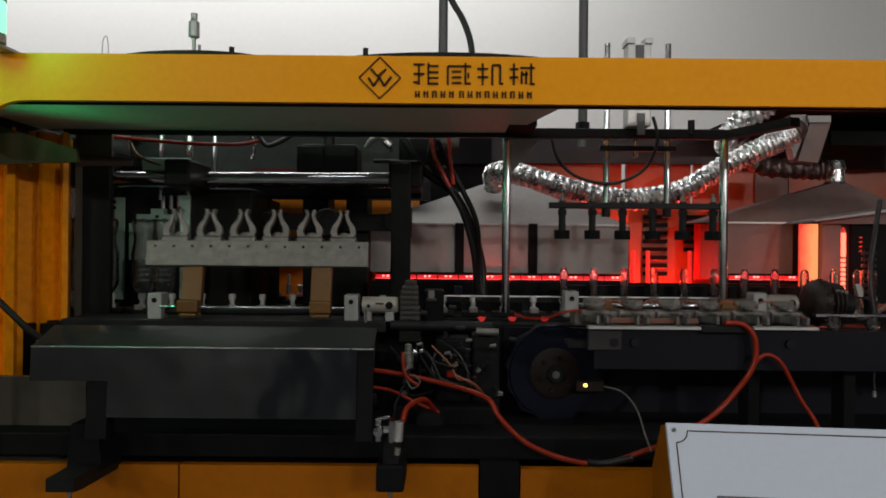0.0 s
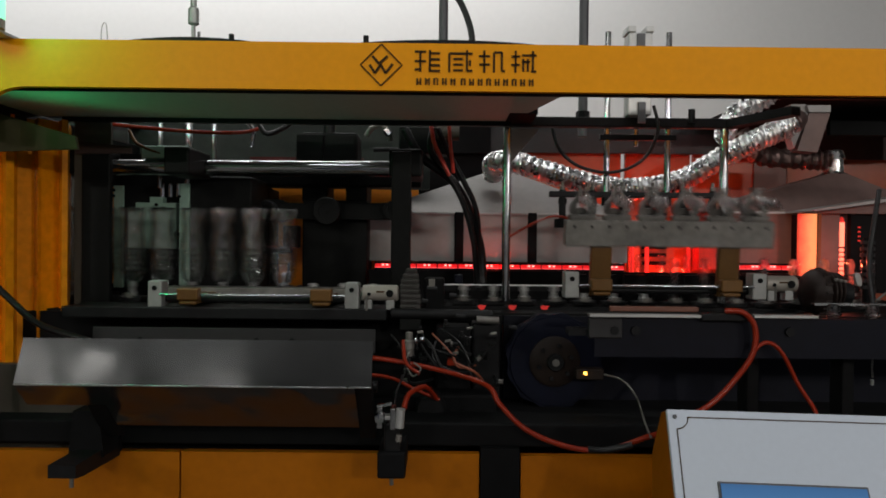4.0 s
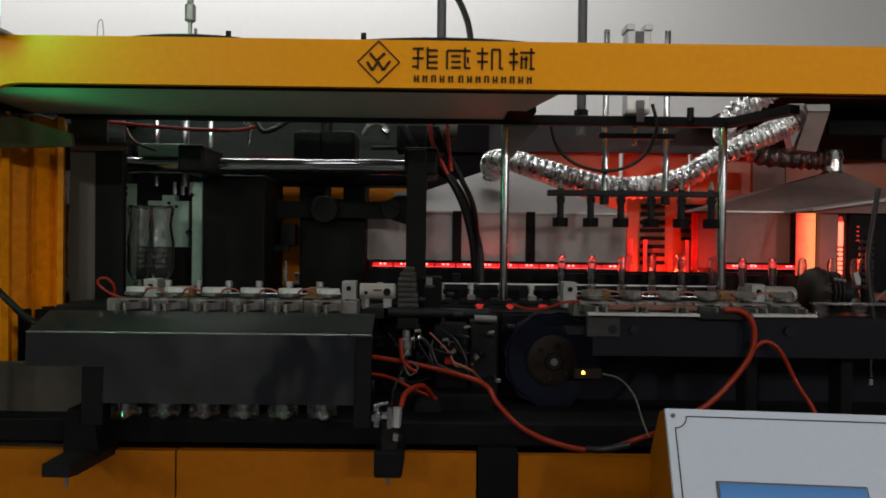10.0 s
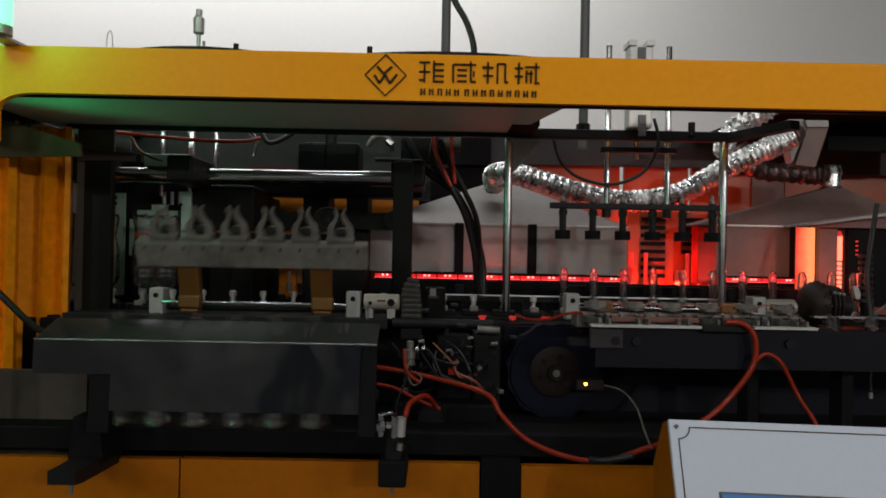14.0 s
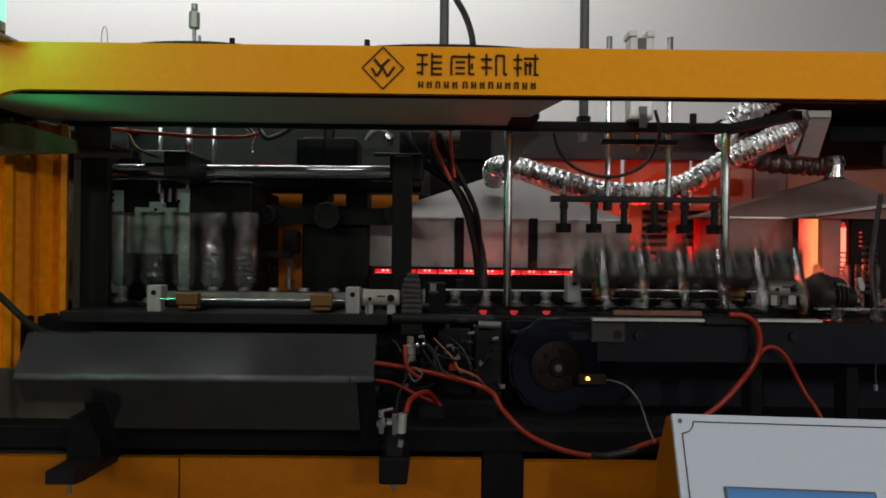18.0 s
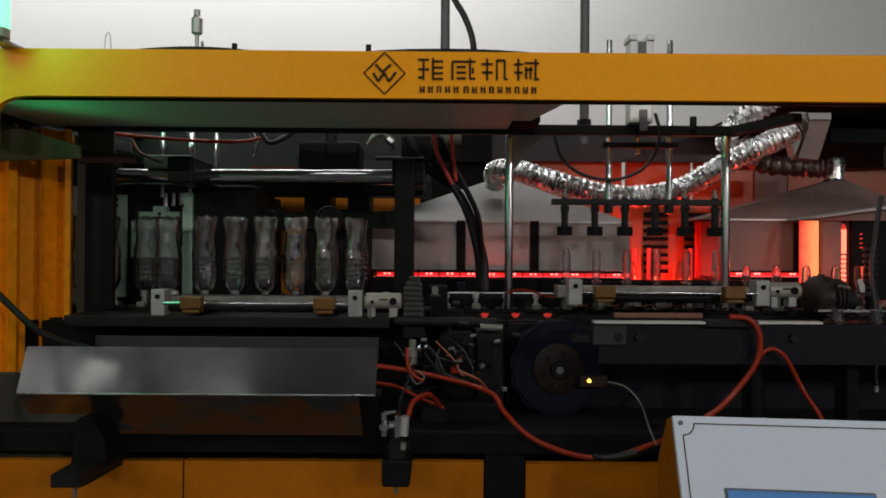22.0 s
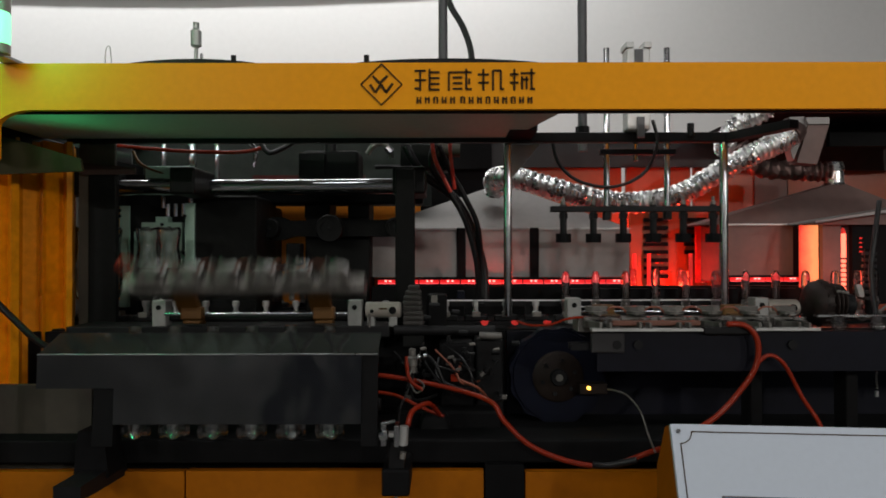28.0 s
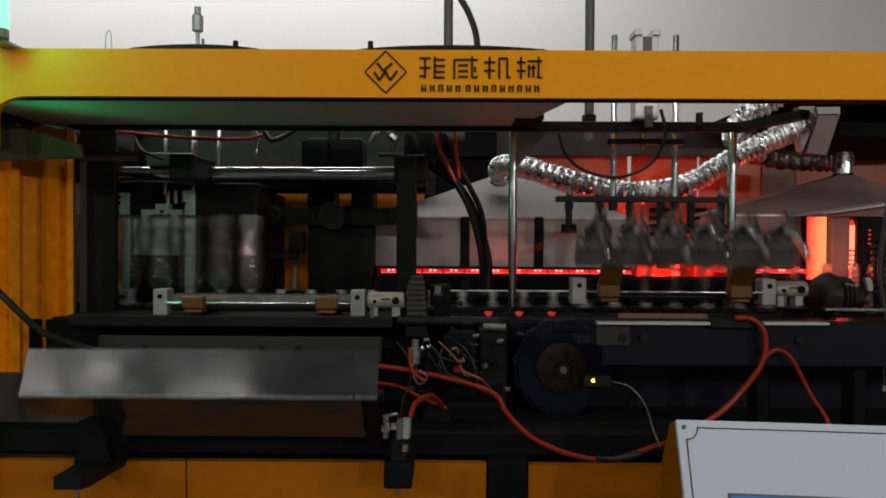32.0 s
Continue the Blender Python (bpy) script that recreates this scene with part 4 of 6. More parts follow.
part("mould_half", slab([((a - 784) * 2.07 / 1226, 1.390 - (b - 441) * 2.07 / 1226) for a, b in steps], 2.07, 2.1), mold_green, mould, "stepped aluminium mould half")
for px, py in ((237, 335), (237, 345), (352, 345), (312, 360), (325, 366)):
    part("hole", cyl(((px - 784) * 2.04 / 1226, 2.036, 1.391 - (py - 441) * 2.04 / 1226), ((px - 784) * 2.04 / 1226, 2.041, 1.391 - (py - 441) * 2.04 / 1226), 0.005, seg=8), frame_black, mould)
part("backing", box(-0.926, -0.708, 2.112, 2.13, 1.255, 1.681), frame_black, mould)
part("lower_half", box(-0.866, -0.728, 2.08, 2.1, 1.257, 1.397, 0.003), frame_black, mould, "black lower mould half")
part("clamp_column", box(-0.699, -0.512, 2.06, 2.3, 1.260, 1.612, 0.006), frame_black, mould)
for i, px in enumerate((322, 336, 350)):
    part("blow_piston", cyl(((px - 784) * 2.09 / 1226, 2.09, 1.552), ((px - 784) * 2.09 / 1226, 2.09, 1.591), 0.008, seg=10), chrome, mould, "", True)

clamp = thing("clamp_unit", "black cast clamping unit with round bosses", "clamp", at=(-0.325, 2.25, 1.287))
CY = 2.25
part("centre_block", box(-0.448, -0.237, CY, 2.4, 1.251, 1.556, 0.006), frame_black, clamp)
part("column", box(-0.450, -0.369, CY, 2.4, 1.553, 1.671, 0.004), frame_black, clamp)
part("column", box(-0.309, -0.240, CY, 2.4, 1.555, 1.673, 0.004), frame_black, clamp)
part("top_arm", box(-0.635, -0.064, CY - 0.01, CY + 0.06, 1.600, 1.673, 0.008), frame_black, clamp)
arm = [(434, 352), (500, 352), (515, 358), (640, 358), (690, 356), (712, 346), (732, 346), (732, 398), (712, 392), (696, 386), (520, 386), (500, 392), (434, 396)]
part("cross_arm", slab([((a - 784) * 2.22 / 1226, 1.395 - (b - 441) * 2.22 / 1226) for a, b in arm], 2.21, 2.25), frame_black, clamp, "black cast arm")
for px, py, rr in ((585, 372, 24), (700, 370, 17), (480, 372, 17)):
    bx, bz = (px - 784) * 2.2 / 1226, 1.395 - (py - 441) * 2.2 / 1226
    boss = part("boss", lathe([(0.0, 2.176), (rr * 0.0011, 2.176), (rr * 0.0011, 2.17), (rr * 0.0017, 2.17), (rr * 0.0018, 2.173), (rr * 0.0018, 2.215), (0.0, 2.215)], (bx, 0, bz), 22, axis="y"), frame_black, clamp, "round machined boss", True)
    part("boss_screw", lathe([(0.0, 2.164), (0.006, 2.165), (0.006, 2.171), (0.0, 2.171)], (bx, 0, bz), 8, axis="y"), black_steel, boss)
part("left_block", box(-0.629, -0.557, CY, 2.4, 1.247, 1.596, 0.006), frame_black, clamp)
part("slide_bar", box(-0.601, -0.470, 2.18, 2.22, 1.385, 1.408, 0.004), black_steel, clamp)
part("slide_head", box(-0.495, -0.449, 2.18, 2.24, 1.402, 1.473, 0.005), frame_black, clamp)
part("lower_bracket", box(-0.540, -0.519, 2.2, 2.24, 1.288, 1.355, 0.003), frame_black, clamp)
part("label_plate", box(-0.176, -0.115, 2.714, 2.719, 1.602, 1.615), console_grey, clamp, "white label")
part("sensor_pin", lathe([(0.008, 0.0), (0.008, 0.03), (0.004, 0.032), (0.004, 0.06), (0.0, 0.062)], (-0.458, 2.1, 1.298), 10), alu_old, clamp, "", True)

upper = thing("upper_drive", "black motors, valves and chrome rods under the canopy", "drive unit", at=(-0.4, 2.0, 1.7))
for px in (290, 340, 384):
    part("lift_rod", cyl(((px - 784) * 2.08 / 1226, 2.08, 1.577), ((px - 784) * 2.08 / 1226, 2.08, BEAM_LO + 0.1), 0.008 if px != 340 else 0.012), chrome, upper, "", True)
part("motor", box(-0.420, -0.252, 2.08, 2.2, 1.657, 1.750, 0.01), frame_black, upper)
part("motor_neck", cyl((-0.340, 2.1, 1.737), (-0.340, 2.1, 1.804), 0.018), black_steel, upper, "", True)
part("fitting", cyl((-0.200, 2.05, 1.695), (-0.126, 2.05, 1.696), 0.006, seg=8), black_steel, upper)
part("elbow_pipe", tube([(-0.222, 2.05, 1.735), (-0.205, 2.04, 1.757), (-0.178, 2.04, 1.764), (-0.158, 2.04, 1.748), (-0.152, 2.05, 1.722)], 0.008), grip_metal, upper, "worn bent pipe", True)
part("elbow_nut", cyl((-0.165, 2.036, 1.752), (-0.150, 2.036, 1.738), 0.011, seg=6), chrome, upper)
part("elbow_pipe", tube([(-0.560, 2.05, 1.700), (-0.552, 2.04, 1.725), (-0.552, 2.04, 1.748), (-0.572, 2.05, 1.768)], 0.0055), chrome, upper, "bright bent pipe", True)
part("rear_strip", box(-0.66, -0.27, 2.40, 2.415, 1.668, 1.712), dark_red, upper, "dark red strip")
part("motor_plate", box(-0.432, -0.352, 2.07, 2.08, 1.648, 1.742, 0.003), frame_black, upper)
part("valve_block", box(-0.126, 0.031, 2.04, 2.12, 1.684, 1.763, 0.006), frame_black, upper)
part("valve_barrel", cyl((-0.014, 2.03, 1.745), (0.050, 2.03, 1.743), 0.022), dull_brown, upper, "dull brown valve barrel", True)
part("pale_pad", box(-0.850, -0.722, 1.975, 2.03, 1.654, 1.690, 0.003), mold_green, upper)
part("rear_wall", box(-1.2, -0.041, 2.45, 2.47, 1.609, 1.842), dark_green, upper, "dark rear sheet")

# ---- swing arm units ----
def swing_unit(half, motor_from, motor_to, lever, shift, label):
    """What carries a swing shaft: two brackets, the chrome rod and the motor; local to the shaft's middle."""
    unit = thing("swing_carriage", label, "carriage", "swing carriages")
    for s in (-1, 1):
        brk = part("bracket", box(s * half - 0.017, s * half + 0.017, -0.03, 0.012, -0.018, 0.045, 0.003), bracket_grey, unit, "light aluminium bracket")
        part("bracket_hole", cyl((s * half, -0.033, 0.028), (s * half, -0.026, 0.028), 0.006, seg=10), black, brk)
    part("front_rod", cyl((-half + 0.016, -0.035, 0.013), (half - 0.016, -0.035, 0.013), 0.0032, seg=12), chrome, unit, "polished rod", True)
    for s in (-1, 1):
        clamp = part("rod_clamp", box(shift + s * lever - 0.027, shift + s * lever + 0.024, -0.050, -0.022, 0.000, 0.030, 0.004), yellow_arm, unit, "yellow passivated split clamp")
        part("clamp_jaw", box(shift + s * lever - 0.022, shift + s * lever + 0.020, -0.048, -0.024, -0.010, -0.0015, 0.003), yellow_arm, clamp)
    part("shaft", cyl((-half, 0, 0), (half, 0, 0), 0.008, seg=14), black_steel, unit, "", True)
    motor = part("motor", lathe([(0.0, motor_from), (0.019, motor_from), (0.0195, motor_from + 0.01), (0.0195, motor_to - 0.004), (0.016, motor_to), (0.0, motor_to)], (0, -0.005, 0.02), 20, axis="x"), beige, unit, "beige rotary cylinder", True)
    part("motor_mark", box((motor_from + motor_to) / 2 - 0.01, (motor_from + motor_to) / 2 + 0.01, -0.026, -0.0235, 0.022, 0.026), print_dark, motor)
    part("end_bore", cyl((motor_to - 0.020, -0.0275, 0.020), (motor_to - 0.020, -0.020, 0.020), 0.009, seg=14), black, motor)
    part("port_hole", cyl((motor_from + 0.016, -0.0265, 0.018), (motor_from + 0.016, -0.020, 0.018), 0.0045, seg=10), black, motor)
    part("motor_foot", box(motor_from + 0.004, motor_from + 0.022, -0.016, 0.010, -0.022, 0.004, 0.002), bracket_grey, motor, "small aluminium foot")
    part("motor_foot", box(motor_to - 0.030, motor_to - 0.010, -0.016, 0.010, -0.020, 0.004, 0.002), bracket_grey, motor, "small aluminium foot")
    part("motor_bolt", cyl((motor_from + 0.012, -0.04, -0.02), (motor_from + 0.012, -0.04, 0.014), 0.003, seg=8), grip_metal, motor)
    return unit


left_unit = swing_unit(0.236, 0.261, 0.347, 0.158, 0.008, "aluminium carriage with chrome rods and rotary cylinder")
U0 = SHAFT_Z
part("table_beam", box(-0.46, 0.32, -0.03, 0.10, 1.236 - U0, 1.263 - U0, 0.003), black_steel, left_unit, "black carrier beam")
skirt = part("skirt", box(-0.827 - LEFT, -0.154 - LEFT, -0.042, -0.036, 1.159 - U0, 1.216 - U0, 0.002), band_grey, left_unit, "dull grey skirt plate")
for px in (258, 462, 524):
    part("skirt_hole", cyl(((px - 784) * 1.66 / 1226 - LEFT, -0.045, 1.186 - U0), ((px - 784) * 1.66 / 1226 - LEFT, -0.040, 1.186 - U0), 0.008, seg=10), black, skirt)
right_unit = swing_unit(0.226, 0.247, 0.324, 0.155, -0.002, "aluminium carriage with chrome rods and rotary cylinder")


def gripper_bar(label, half, tip, cap_mat, loop):
    """A gripper bar, local to its middle: the bar lies along x, the grippers reach along +y."""
    bar = thing("gripper_bar", label, "gripper", "gripper bars")
    rail_bar = part("bar", box(-half, half, -0.040, 0.022, -0.010, 0.021, 0.002), alu_old, bar, "flat aluminium bar")
    for i in range(12):
        part("bar_hole", cyl((-half + (i + 0.5) * half / 6, 0.008, -0.0115), (-half + (i + 0.5) * half / 6, 0.008, 0.0225), 0.0035, seg=8), black, rail_bar)
    for i in range(6):
        gx = (i - 2.5) * PITCH
        blk = part("gripper_block", box(gx - 0.033, gx + 0.033, 0.008, 0.036, -0.014, 0.014, 0.005), grip_metal, bar, "worn gripper block")
        part("block_notch", box(gx - 0.007, gx + 0.010, 0.0355, 0.0375, -0.008, -0.002), black, blk)
        part("gripper_ring", lathe([(0.015, -0.016), (0.021, -0.016), (0.021, -0.010), (0.015, -0.010)], (gx, 0.03, -0.010), 14), grip_metal, blk)
        cap = [(-0.022, 0.004), (-0.010, 0.000), (0.006, 0.003), (0.020, 0.000), (0.026, 0.010), (0.018, 0.016), (0.020, 0.026), (0.004, 0.030), (-0.012, 0.026), (-0.024, 0.018)]
        part("gripper_cap", slab([(gx + a, b) for a, b in cap], -0.036, -0.024, plane="xy"), cap_mat, blk, "worn spring cap")
        part("cap_stem", cyl((gx + 0.002, 0.015, -0.026), (gx + 0.002, 0.015, -0.012), 0.009, seg=10), grip_metal, blk)
        for s in (-1, 1):
            claw = [(0.008, 0.030), (0.025, 0.030), (0.032, 0.046), (0.028, 0.062), (0.015, 0.078), (0.010, 0.092), (0.013, 0.104), (0.008, 0.104), (0.003, 0.092), (0.008, 0.074), (0.016, 0.058), (0.017, 0.046)]
            part("claw", slab([(gx + s * a, b) for a, b in claw], -0.007, 0.007, plane="xy"), tip, bar, "curved claw")
    line = [(-half + 0.03, 0.01, -0.010), (-half + 0.0, 0.012, -0.022), (-half - 0.020, 0.015, -0.038), (-half - 0.022, 0.015, -0.050), (-half - 0.006, 0.015, -0.054), (-half + 0.010, 0.015, -0.042), (-half + 0.012, 0.01, -0.02), (-half - 0.004, 0.0, -0.004)]
    if not loop:
        line = [(-half + 0.03, 0.02, -0.012), (-half - 0.02, 0.03, -0.010), (-half - 0.06, 0.02, 0.004), (-half - 0.10, 0.0, 0.008), (-half - 0.13, -0.02, 0.0)]
    part("air_line", tube(line, 0.0028, seg=6), hose_orange, bar, "orange air line", True)
    for i in range(5):
        gx = (i - 2.0) * PITCH
        part("air_line", tube([(gx - 0.026, 0.02, -0.020), (gx - 0.012, 0.03, -0.034), (gx + 0.010, 0.03, -0.033), (gx + 0.026, 0.02, -0.018)], 0.0022, seg=5, steps=4), wire_brown, bar, "", True)
    return bar


left_grip = gripper_bar("aluminium bar with six bottle grippers", 0.272, alu_old, pale_edge, True)
right_grip = gripper_bar("aluminium bar with six preform grippers", 0.250, grip_metal, grip_metal, False)


def swing_arms(label, half):
    arms = thing("yellow_lever_pair", label, "lever", "lever pairs")
    for s in (-1, 1):
        lever = part("arm", box(s * half - 0.025, s * half + 0.025, -0.012, REACH + 0.01, -0.010, 0.010, 0.002), yellow_arm, arms, "yellow passivated steel arm")
        for b in (-0.012, 0.012):
            part("arm_bolt", cyl((s * half + b, 0.012, -0.008), (s * half + b, 0.012, 0.0115), 0.004, seg=8), black_steel, lever)
    return arms


left_arms = swing_arms("pair of yellow passivated swing arms", 0.158)
right_arms = swing_arms("pair of yellow passivated swing arms", 0.155)

# ---- tipping chute ----
chute = thing("tipping_chute", "polished stainless chute that tips up under the bottles", "chute")
CHX0, CHX1 = -0.795, -0.128
PV = (1.4306, 1.153 - 0.0253)          # hinge line
EY, EZ = 1.30 - PV[0], 1.153 - PV[1]
TY, TZ = 1.332 - PV[0], 1.236 - PV[1]
EDGE2 = (EY + 0.092, EZ - 0.0987)


def plate(x0, x1, a, b, thick):
    v = Vector((0, b[0] - a[0], b[1] - a[1]))
    n = Vector((0, -v.z, v.y)).normalized() * thick
    q = [(a[0], a[1]), (b[0], b[1]), (b[0] + n.y, b[1] + n.z), (a[0] + n.y, a[1] + n.z)]
    return slab(q, x0, x1, plane="yz")


part("front_plate", plate(CHX0, CHX1, (TY, TZ), (EY, EZ), 0.002), steel, chute, "brushed stainless plate with smears")
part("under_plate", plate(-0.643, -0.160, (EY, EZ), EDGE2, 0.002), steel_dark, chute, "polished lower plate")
part("edge_fold", cyl((CHX0, EY, EZ), (CHX1, EY, EZ), 0.0016, seg=10), steel_fold, chute, "rounded bright fold", True)
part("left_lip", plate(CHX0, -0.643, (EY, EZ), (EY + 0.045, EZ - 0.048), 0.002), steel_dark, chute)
for lo, hi in ((-0.684, -0.643), (-0.160, CHX1)):
    part("hinge_leg", plate(lo, hi, (EY + 0.008, EZ + 0.002), (EDGE2[0] + 0.03, EDGE2[1] - 0.03), 0.014), black, chute, "black hinge leg")
part("hinge_bar", cyl((CHX0 + 0.12, 0, 0), (CHX1, 0, 0), 0.012), black_steel, chute, "", True)

foot = thing("chute_bracket", "black hinge bracket bolted to the base", "bracket", "chute brackets", at=(-0.726, 1.45, 0.990))
part("arm", slab([(1.49, 1.002), (1.30, 1.002), (1.30, 0.978), (1.33, 0.973), (1.49, 0.966)], -0.730, -0.678, plane="yz"), black_steel, foot)
part("strut", slab([(-0.736, 1.080), (-0.685, 1.080), (-0.674, 0.988), (-0.748, 0.965)], 1.40, 1.47), black, foot)
part("bolt", cyl((-0.693, 1.315, 0.956), (-0.693, 1.315, 0.974), 0.004, seg=8), alu_old, foot)
foot = thing("chute_bracket", "black hinge bracket with a chrome clamp", "bracket", "chute brackets", at=(-0.094, 1.40, 1.013))
part("arm", box(-0.121, -0.066, 1.36, 1.49, 0.961, 1.014, 0.005), black, foot)
part("upright", box(-0.109, -0.076, 1.37, 1.42, 1.009, 1.069, 0.005), black_steel, foot)
part("clamp_plate", box(-0.122, -0.111, 1.352, 1.39, 1.062, 1.104, 0.002), chrome, foot, "chrome clamp plate")
part("clamp_plate", box(-0.096, -0.086, 1.352, 1.39, 1.060, 1.102, 0.002), chrome, foot, "chrome clamp plate")
part("clamp_bridge", box(-0.111, -0.096, 1.358, 1.38, 1.078, 1.086, 0.001), alu, foot)
part("clamp_knob", lathe([(0.0, 1.342), (0.009, 1.343), (0.011, 1.348), (0.011, 1.36), (0.0, 1.362)], (-0.116, 0, 1.084), 14, axis="y"), chrome, foot, "", True)
part("clamp_bolt", cyl((-0.078, 1.36, 1.063), (-0.076, 1.36, 1.100), 0.009, seg=12), alu, foot, "", True)
part("clamp_lever", cyl((-0.121, 1.35, 1.106), (-0.093, 1.35, 1.112), 0.0035), chrome, foot, "", True)
part("drain_cock", cyl((-0.080, 1.36, 1.036), (-0.078, 1.36, 1.049), 0.006, seg=10), alu_old, foot, "", True)
part("bolt", cyl((-0.093, 1.37, 0.947), (-0.093, 1.37, 0.961), 0.004, seg=8), alu_old, foot)

# ---- table on the loading side ----
table = thing("loading_table", "black table with bright-edged slide plates", "machine table", at=(0.5, 1.6, 1.026))
part("slide_plate", box(0.309, 0.540, 1.438, 1.462, 1.2755, 1.2805), alu, table, "bright steel plate edge")
part("slide_plate", box(0.650, 0.783, 1.438, 1.462, 1.2765, 1.2815), alu, table, "bright steel plate edge")
part("joint_block", box(0.542, 0.648, 1.440, 1.462, 1.268, 1.284, 0.003), black_steel, table)
part("brown_strip", box(0.358, 0.545, 1.466, 1.480, 1.284, 1.295, 0.002), copper_brown, table, "copper-brown strip")
part("grey_block", box(0.310, 0.380, 1.45, 1.462, 1.229, 1.271, 0.003), band_grey, table)
part("apron", box(0.323, 1.4, 1.455, 1.460, 1.190, 1.273), navy, table)
for px in (1330, 1500):
    part("table_leg", box((px - 784) * 1.5 / 1226, (px - 762) * 1.5 / 1226, 1.51, 1.56, 1.046, SHAFT_Z - 0.05, 0.003), black, table)
for y in (1.4625, 1.4945):
    part("feed_rail", box(0.320 - 0.05, 6.0, y, y + 0.0035, SHAFT_Z - 0.048, SHAFT_Z - 0.034), black_steel, table)
for px in (1090, 1128, 1400):
    part("table_bolt", cyl(((px - 784) * 1.455 / 1226, 1.449, 1.246), ((px - 784) * 1.455 / 1226, 1.456, 1.246), 0.010, seg=8), black_steel, table)

wheel = thing("index_wheel", "dark blue wheel with a brown hub disc", "wheel", at=(0.280, 1.70, 1.136))
WX, WZ = 0.280, 1.138
rim = []
for i in range(48):
    a = 2 * math.pi * i / 48
    r = 0.119 if (i // 2) % 2 else 0.114
    rim.append((WX + r * math.cos(a), WZ + r * math.sin(a)))
part("toothed_rim", slab(rim, 1.70, 1.74), blue, wheel, "dark blue toothed rim")
part("hub_disc", lathe([(0.0, 1.685), (0.055, 1.685), (0.062, 1.69), (0.062, 1.70), (0.0, 1.70)], (WX, 0, WZ), 28, axis="y"), bronze, wheel, "brown worn disc", True)
part("hub_nut", lathe([(0.010, 1.672), (0.019, 1.672), (0.021, 1.676), (0.021, 1.686), (0.0, 1.686)], (WX, 0, WZ), 16, axis="y"), black_steel, wheel, "", True)
for i in range(6):
    a = math.pi / 3 * i + 0.3
    hx, hz = WX + 0.041 * math.cos(a), WZ + 0.041 * math.sin(a)
    part("hub_bolt", cyl((hx, 1.680, hz), (hx, 1.686, hz), 0.0055, seg=6), black_steel, wheel)
for i in range(8):
    a = math.pi / 4 * i
    hx, hz = WX + 0.091 * math.cos(a), WZ + 0.091 * math.sin(a)
    part("rim_hole", cyl((hx, 1.6975, hz), (hx, 1.7005, hz), 0.010, seg=10), black, wheel)
part("rim_ring", lathe([(0.100, 1.694), (0.108, 1.694), (0.109, 1.700), (0.099, 1.700)], (WX, 0, WZ), 40, axis="y"), blue, wheel, "", True)
part("hub_bore", lathe([(0.0, 1.671), (0.009, 1.671), (0.009, 1.676), (0.0, 1.676)], (WX, 0, WZ), 12, axis="y"), alu_old, wheel)
sensor = thing("proximity_sensor", "small sensor with an amber light and thin cable", "sensor", at=(0.365, 1.66, 1.123))
part("sensor_body", box(0.325, 0.392, 1.655, 1.69, 1.101, 1.127, 0.003), bronze, sensor)
part("sensor_light", lathe([(0.0, 1.648), (0.0035, 1.649), (0.0045, 1.656), (0.0, 1.657)], (0.347, 0, 1.117), 12, axis="y"), amber, sensor, "lit amber light")
part("sensor_cable", tube([(0.390, 1.66, 1.114), (0.425, 1.62, 1.109), (0.448, 1.58, 1.079), (0.443, 1.5, 1.045), (0.427, 1.4, 1.037)], 0.0022, seg=6), alu_old, sensor, "thin grey cable", True)

# ---- hoses and cables ----
def hose(name, pts, r, mat, label, group=""):
    return solid(name, tube(pts, r, seg=10), mat, label, "hose", group, smooth=True)


OH = "orange air hoses"
hose("air_hose", [(0.588, 1.435, 1.291), (0.626, 1.435, 1.287), (0.650, 1.435, 1.256), (0.646, 1.435, 1.202), (0.608, 1.435, 1.146), (0.551, 1.42, 1.098), (0.467, 1.40, 1.059)], 0.0058, hose_orange, "orange air hose curving down from the table", OH)
hose("air_hose", [(0.628, 1.435, 1.169), (0.651, 1.435, 1.210), (0.676, 1.435, 1.226), (0.706, 1.435, 1.206), (0.742, 1.435, 1.139), (0.759, 1.40, 1.092), (0.766, 1.38, 1.035)], 0.0042, hose_orange, "thin orange air hose branching off to the console", OH)
hose("air_hose", [(-0.178, 1.62, 1.157), (-0.098, 1.6, 1.151), (0.018, 1.58, 1.131), (0.102, 1.50, 1.118), (0.129, 1.47, 1.083), (0.183, 1.46, 1.034), (0.264, 1.45, 1.003), (0.344, 1.44, 0.998), (0.425, 1.42, 1.032), (0.467, 1.38, 1.059)], 0.0056, hose_orange, "long orange air hose sagging along the base", OH)
hose("air_hose", [(-0.176, 1.6, 1.121), (-0.109, 1.58, 1.116), (-0.051, 1.56, 1.093), (-0.000, 1.57, 1.070)], 0.004, hose_orange, "thin orange air hose beside the chute", OH)
hose("air_hose", [(-0.071, 1.39, 1.093), (-0.062, 1.42, 1.116), (-0.031, 1.48, 1.118), (-0.009, 1.54, 1.082)], 0.0055, hose_orange, "short orange hose loop at the clamp", OH)
hose("air_hose", [(-0.084, 1.6, 1.200), (-0.077, 1.58, 1.152), (-0.046, 1.57, 1.129)], 0.0045, hose_orange, "short orange air hose below the valve", OH)
hose("air_hose", [(-0.992, 2.0, 1.758), (-0.878, 1.98, 1.744), (-0.712, 1.96, 1.729), (-0.573, 1.97, 1.729), (-0.515, 2.0, 1.748)], 0.0055, hose_orange, "orange air hose slung under the canopy", OH)
hose("air_hose", [(-0.895, 2.0, 1.736), (-0.862, 1.98, 1.695), (-0.790, 1.98, 1.667), (-0.726, 2.0, 1.664)], 0.0045, yellow_arm, "dull yellow tube curling above the mould", OH)
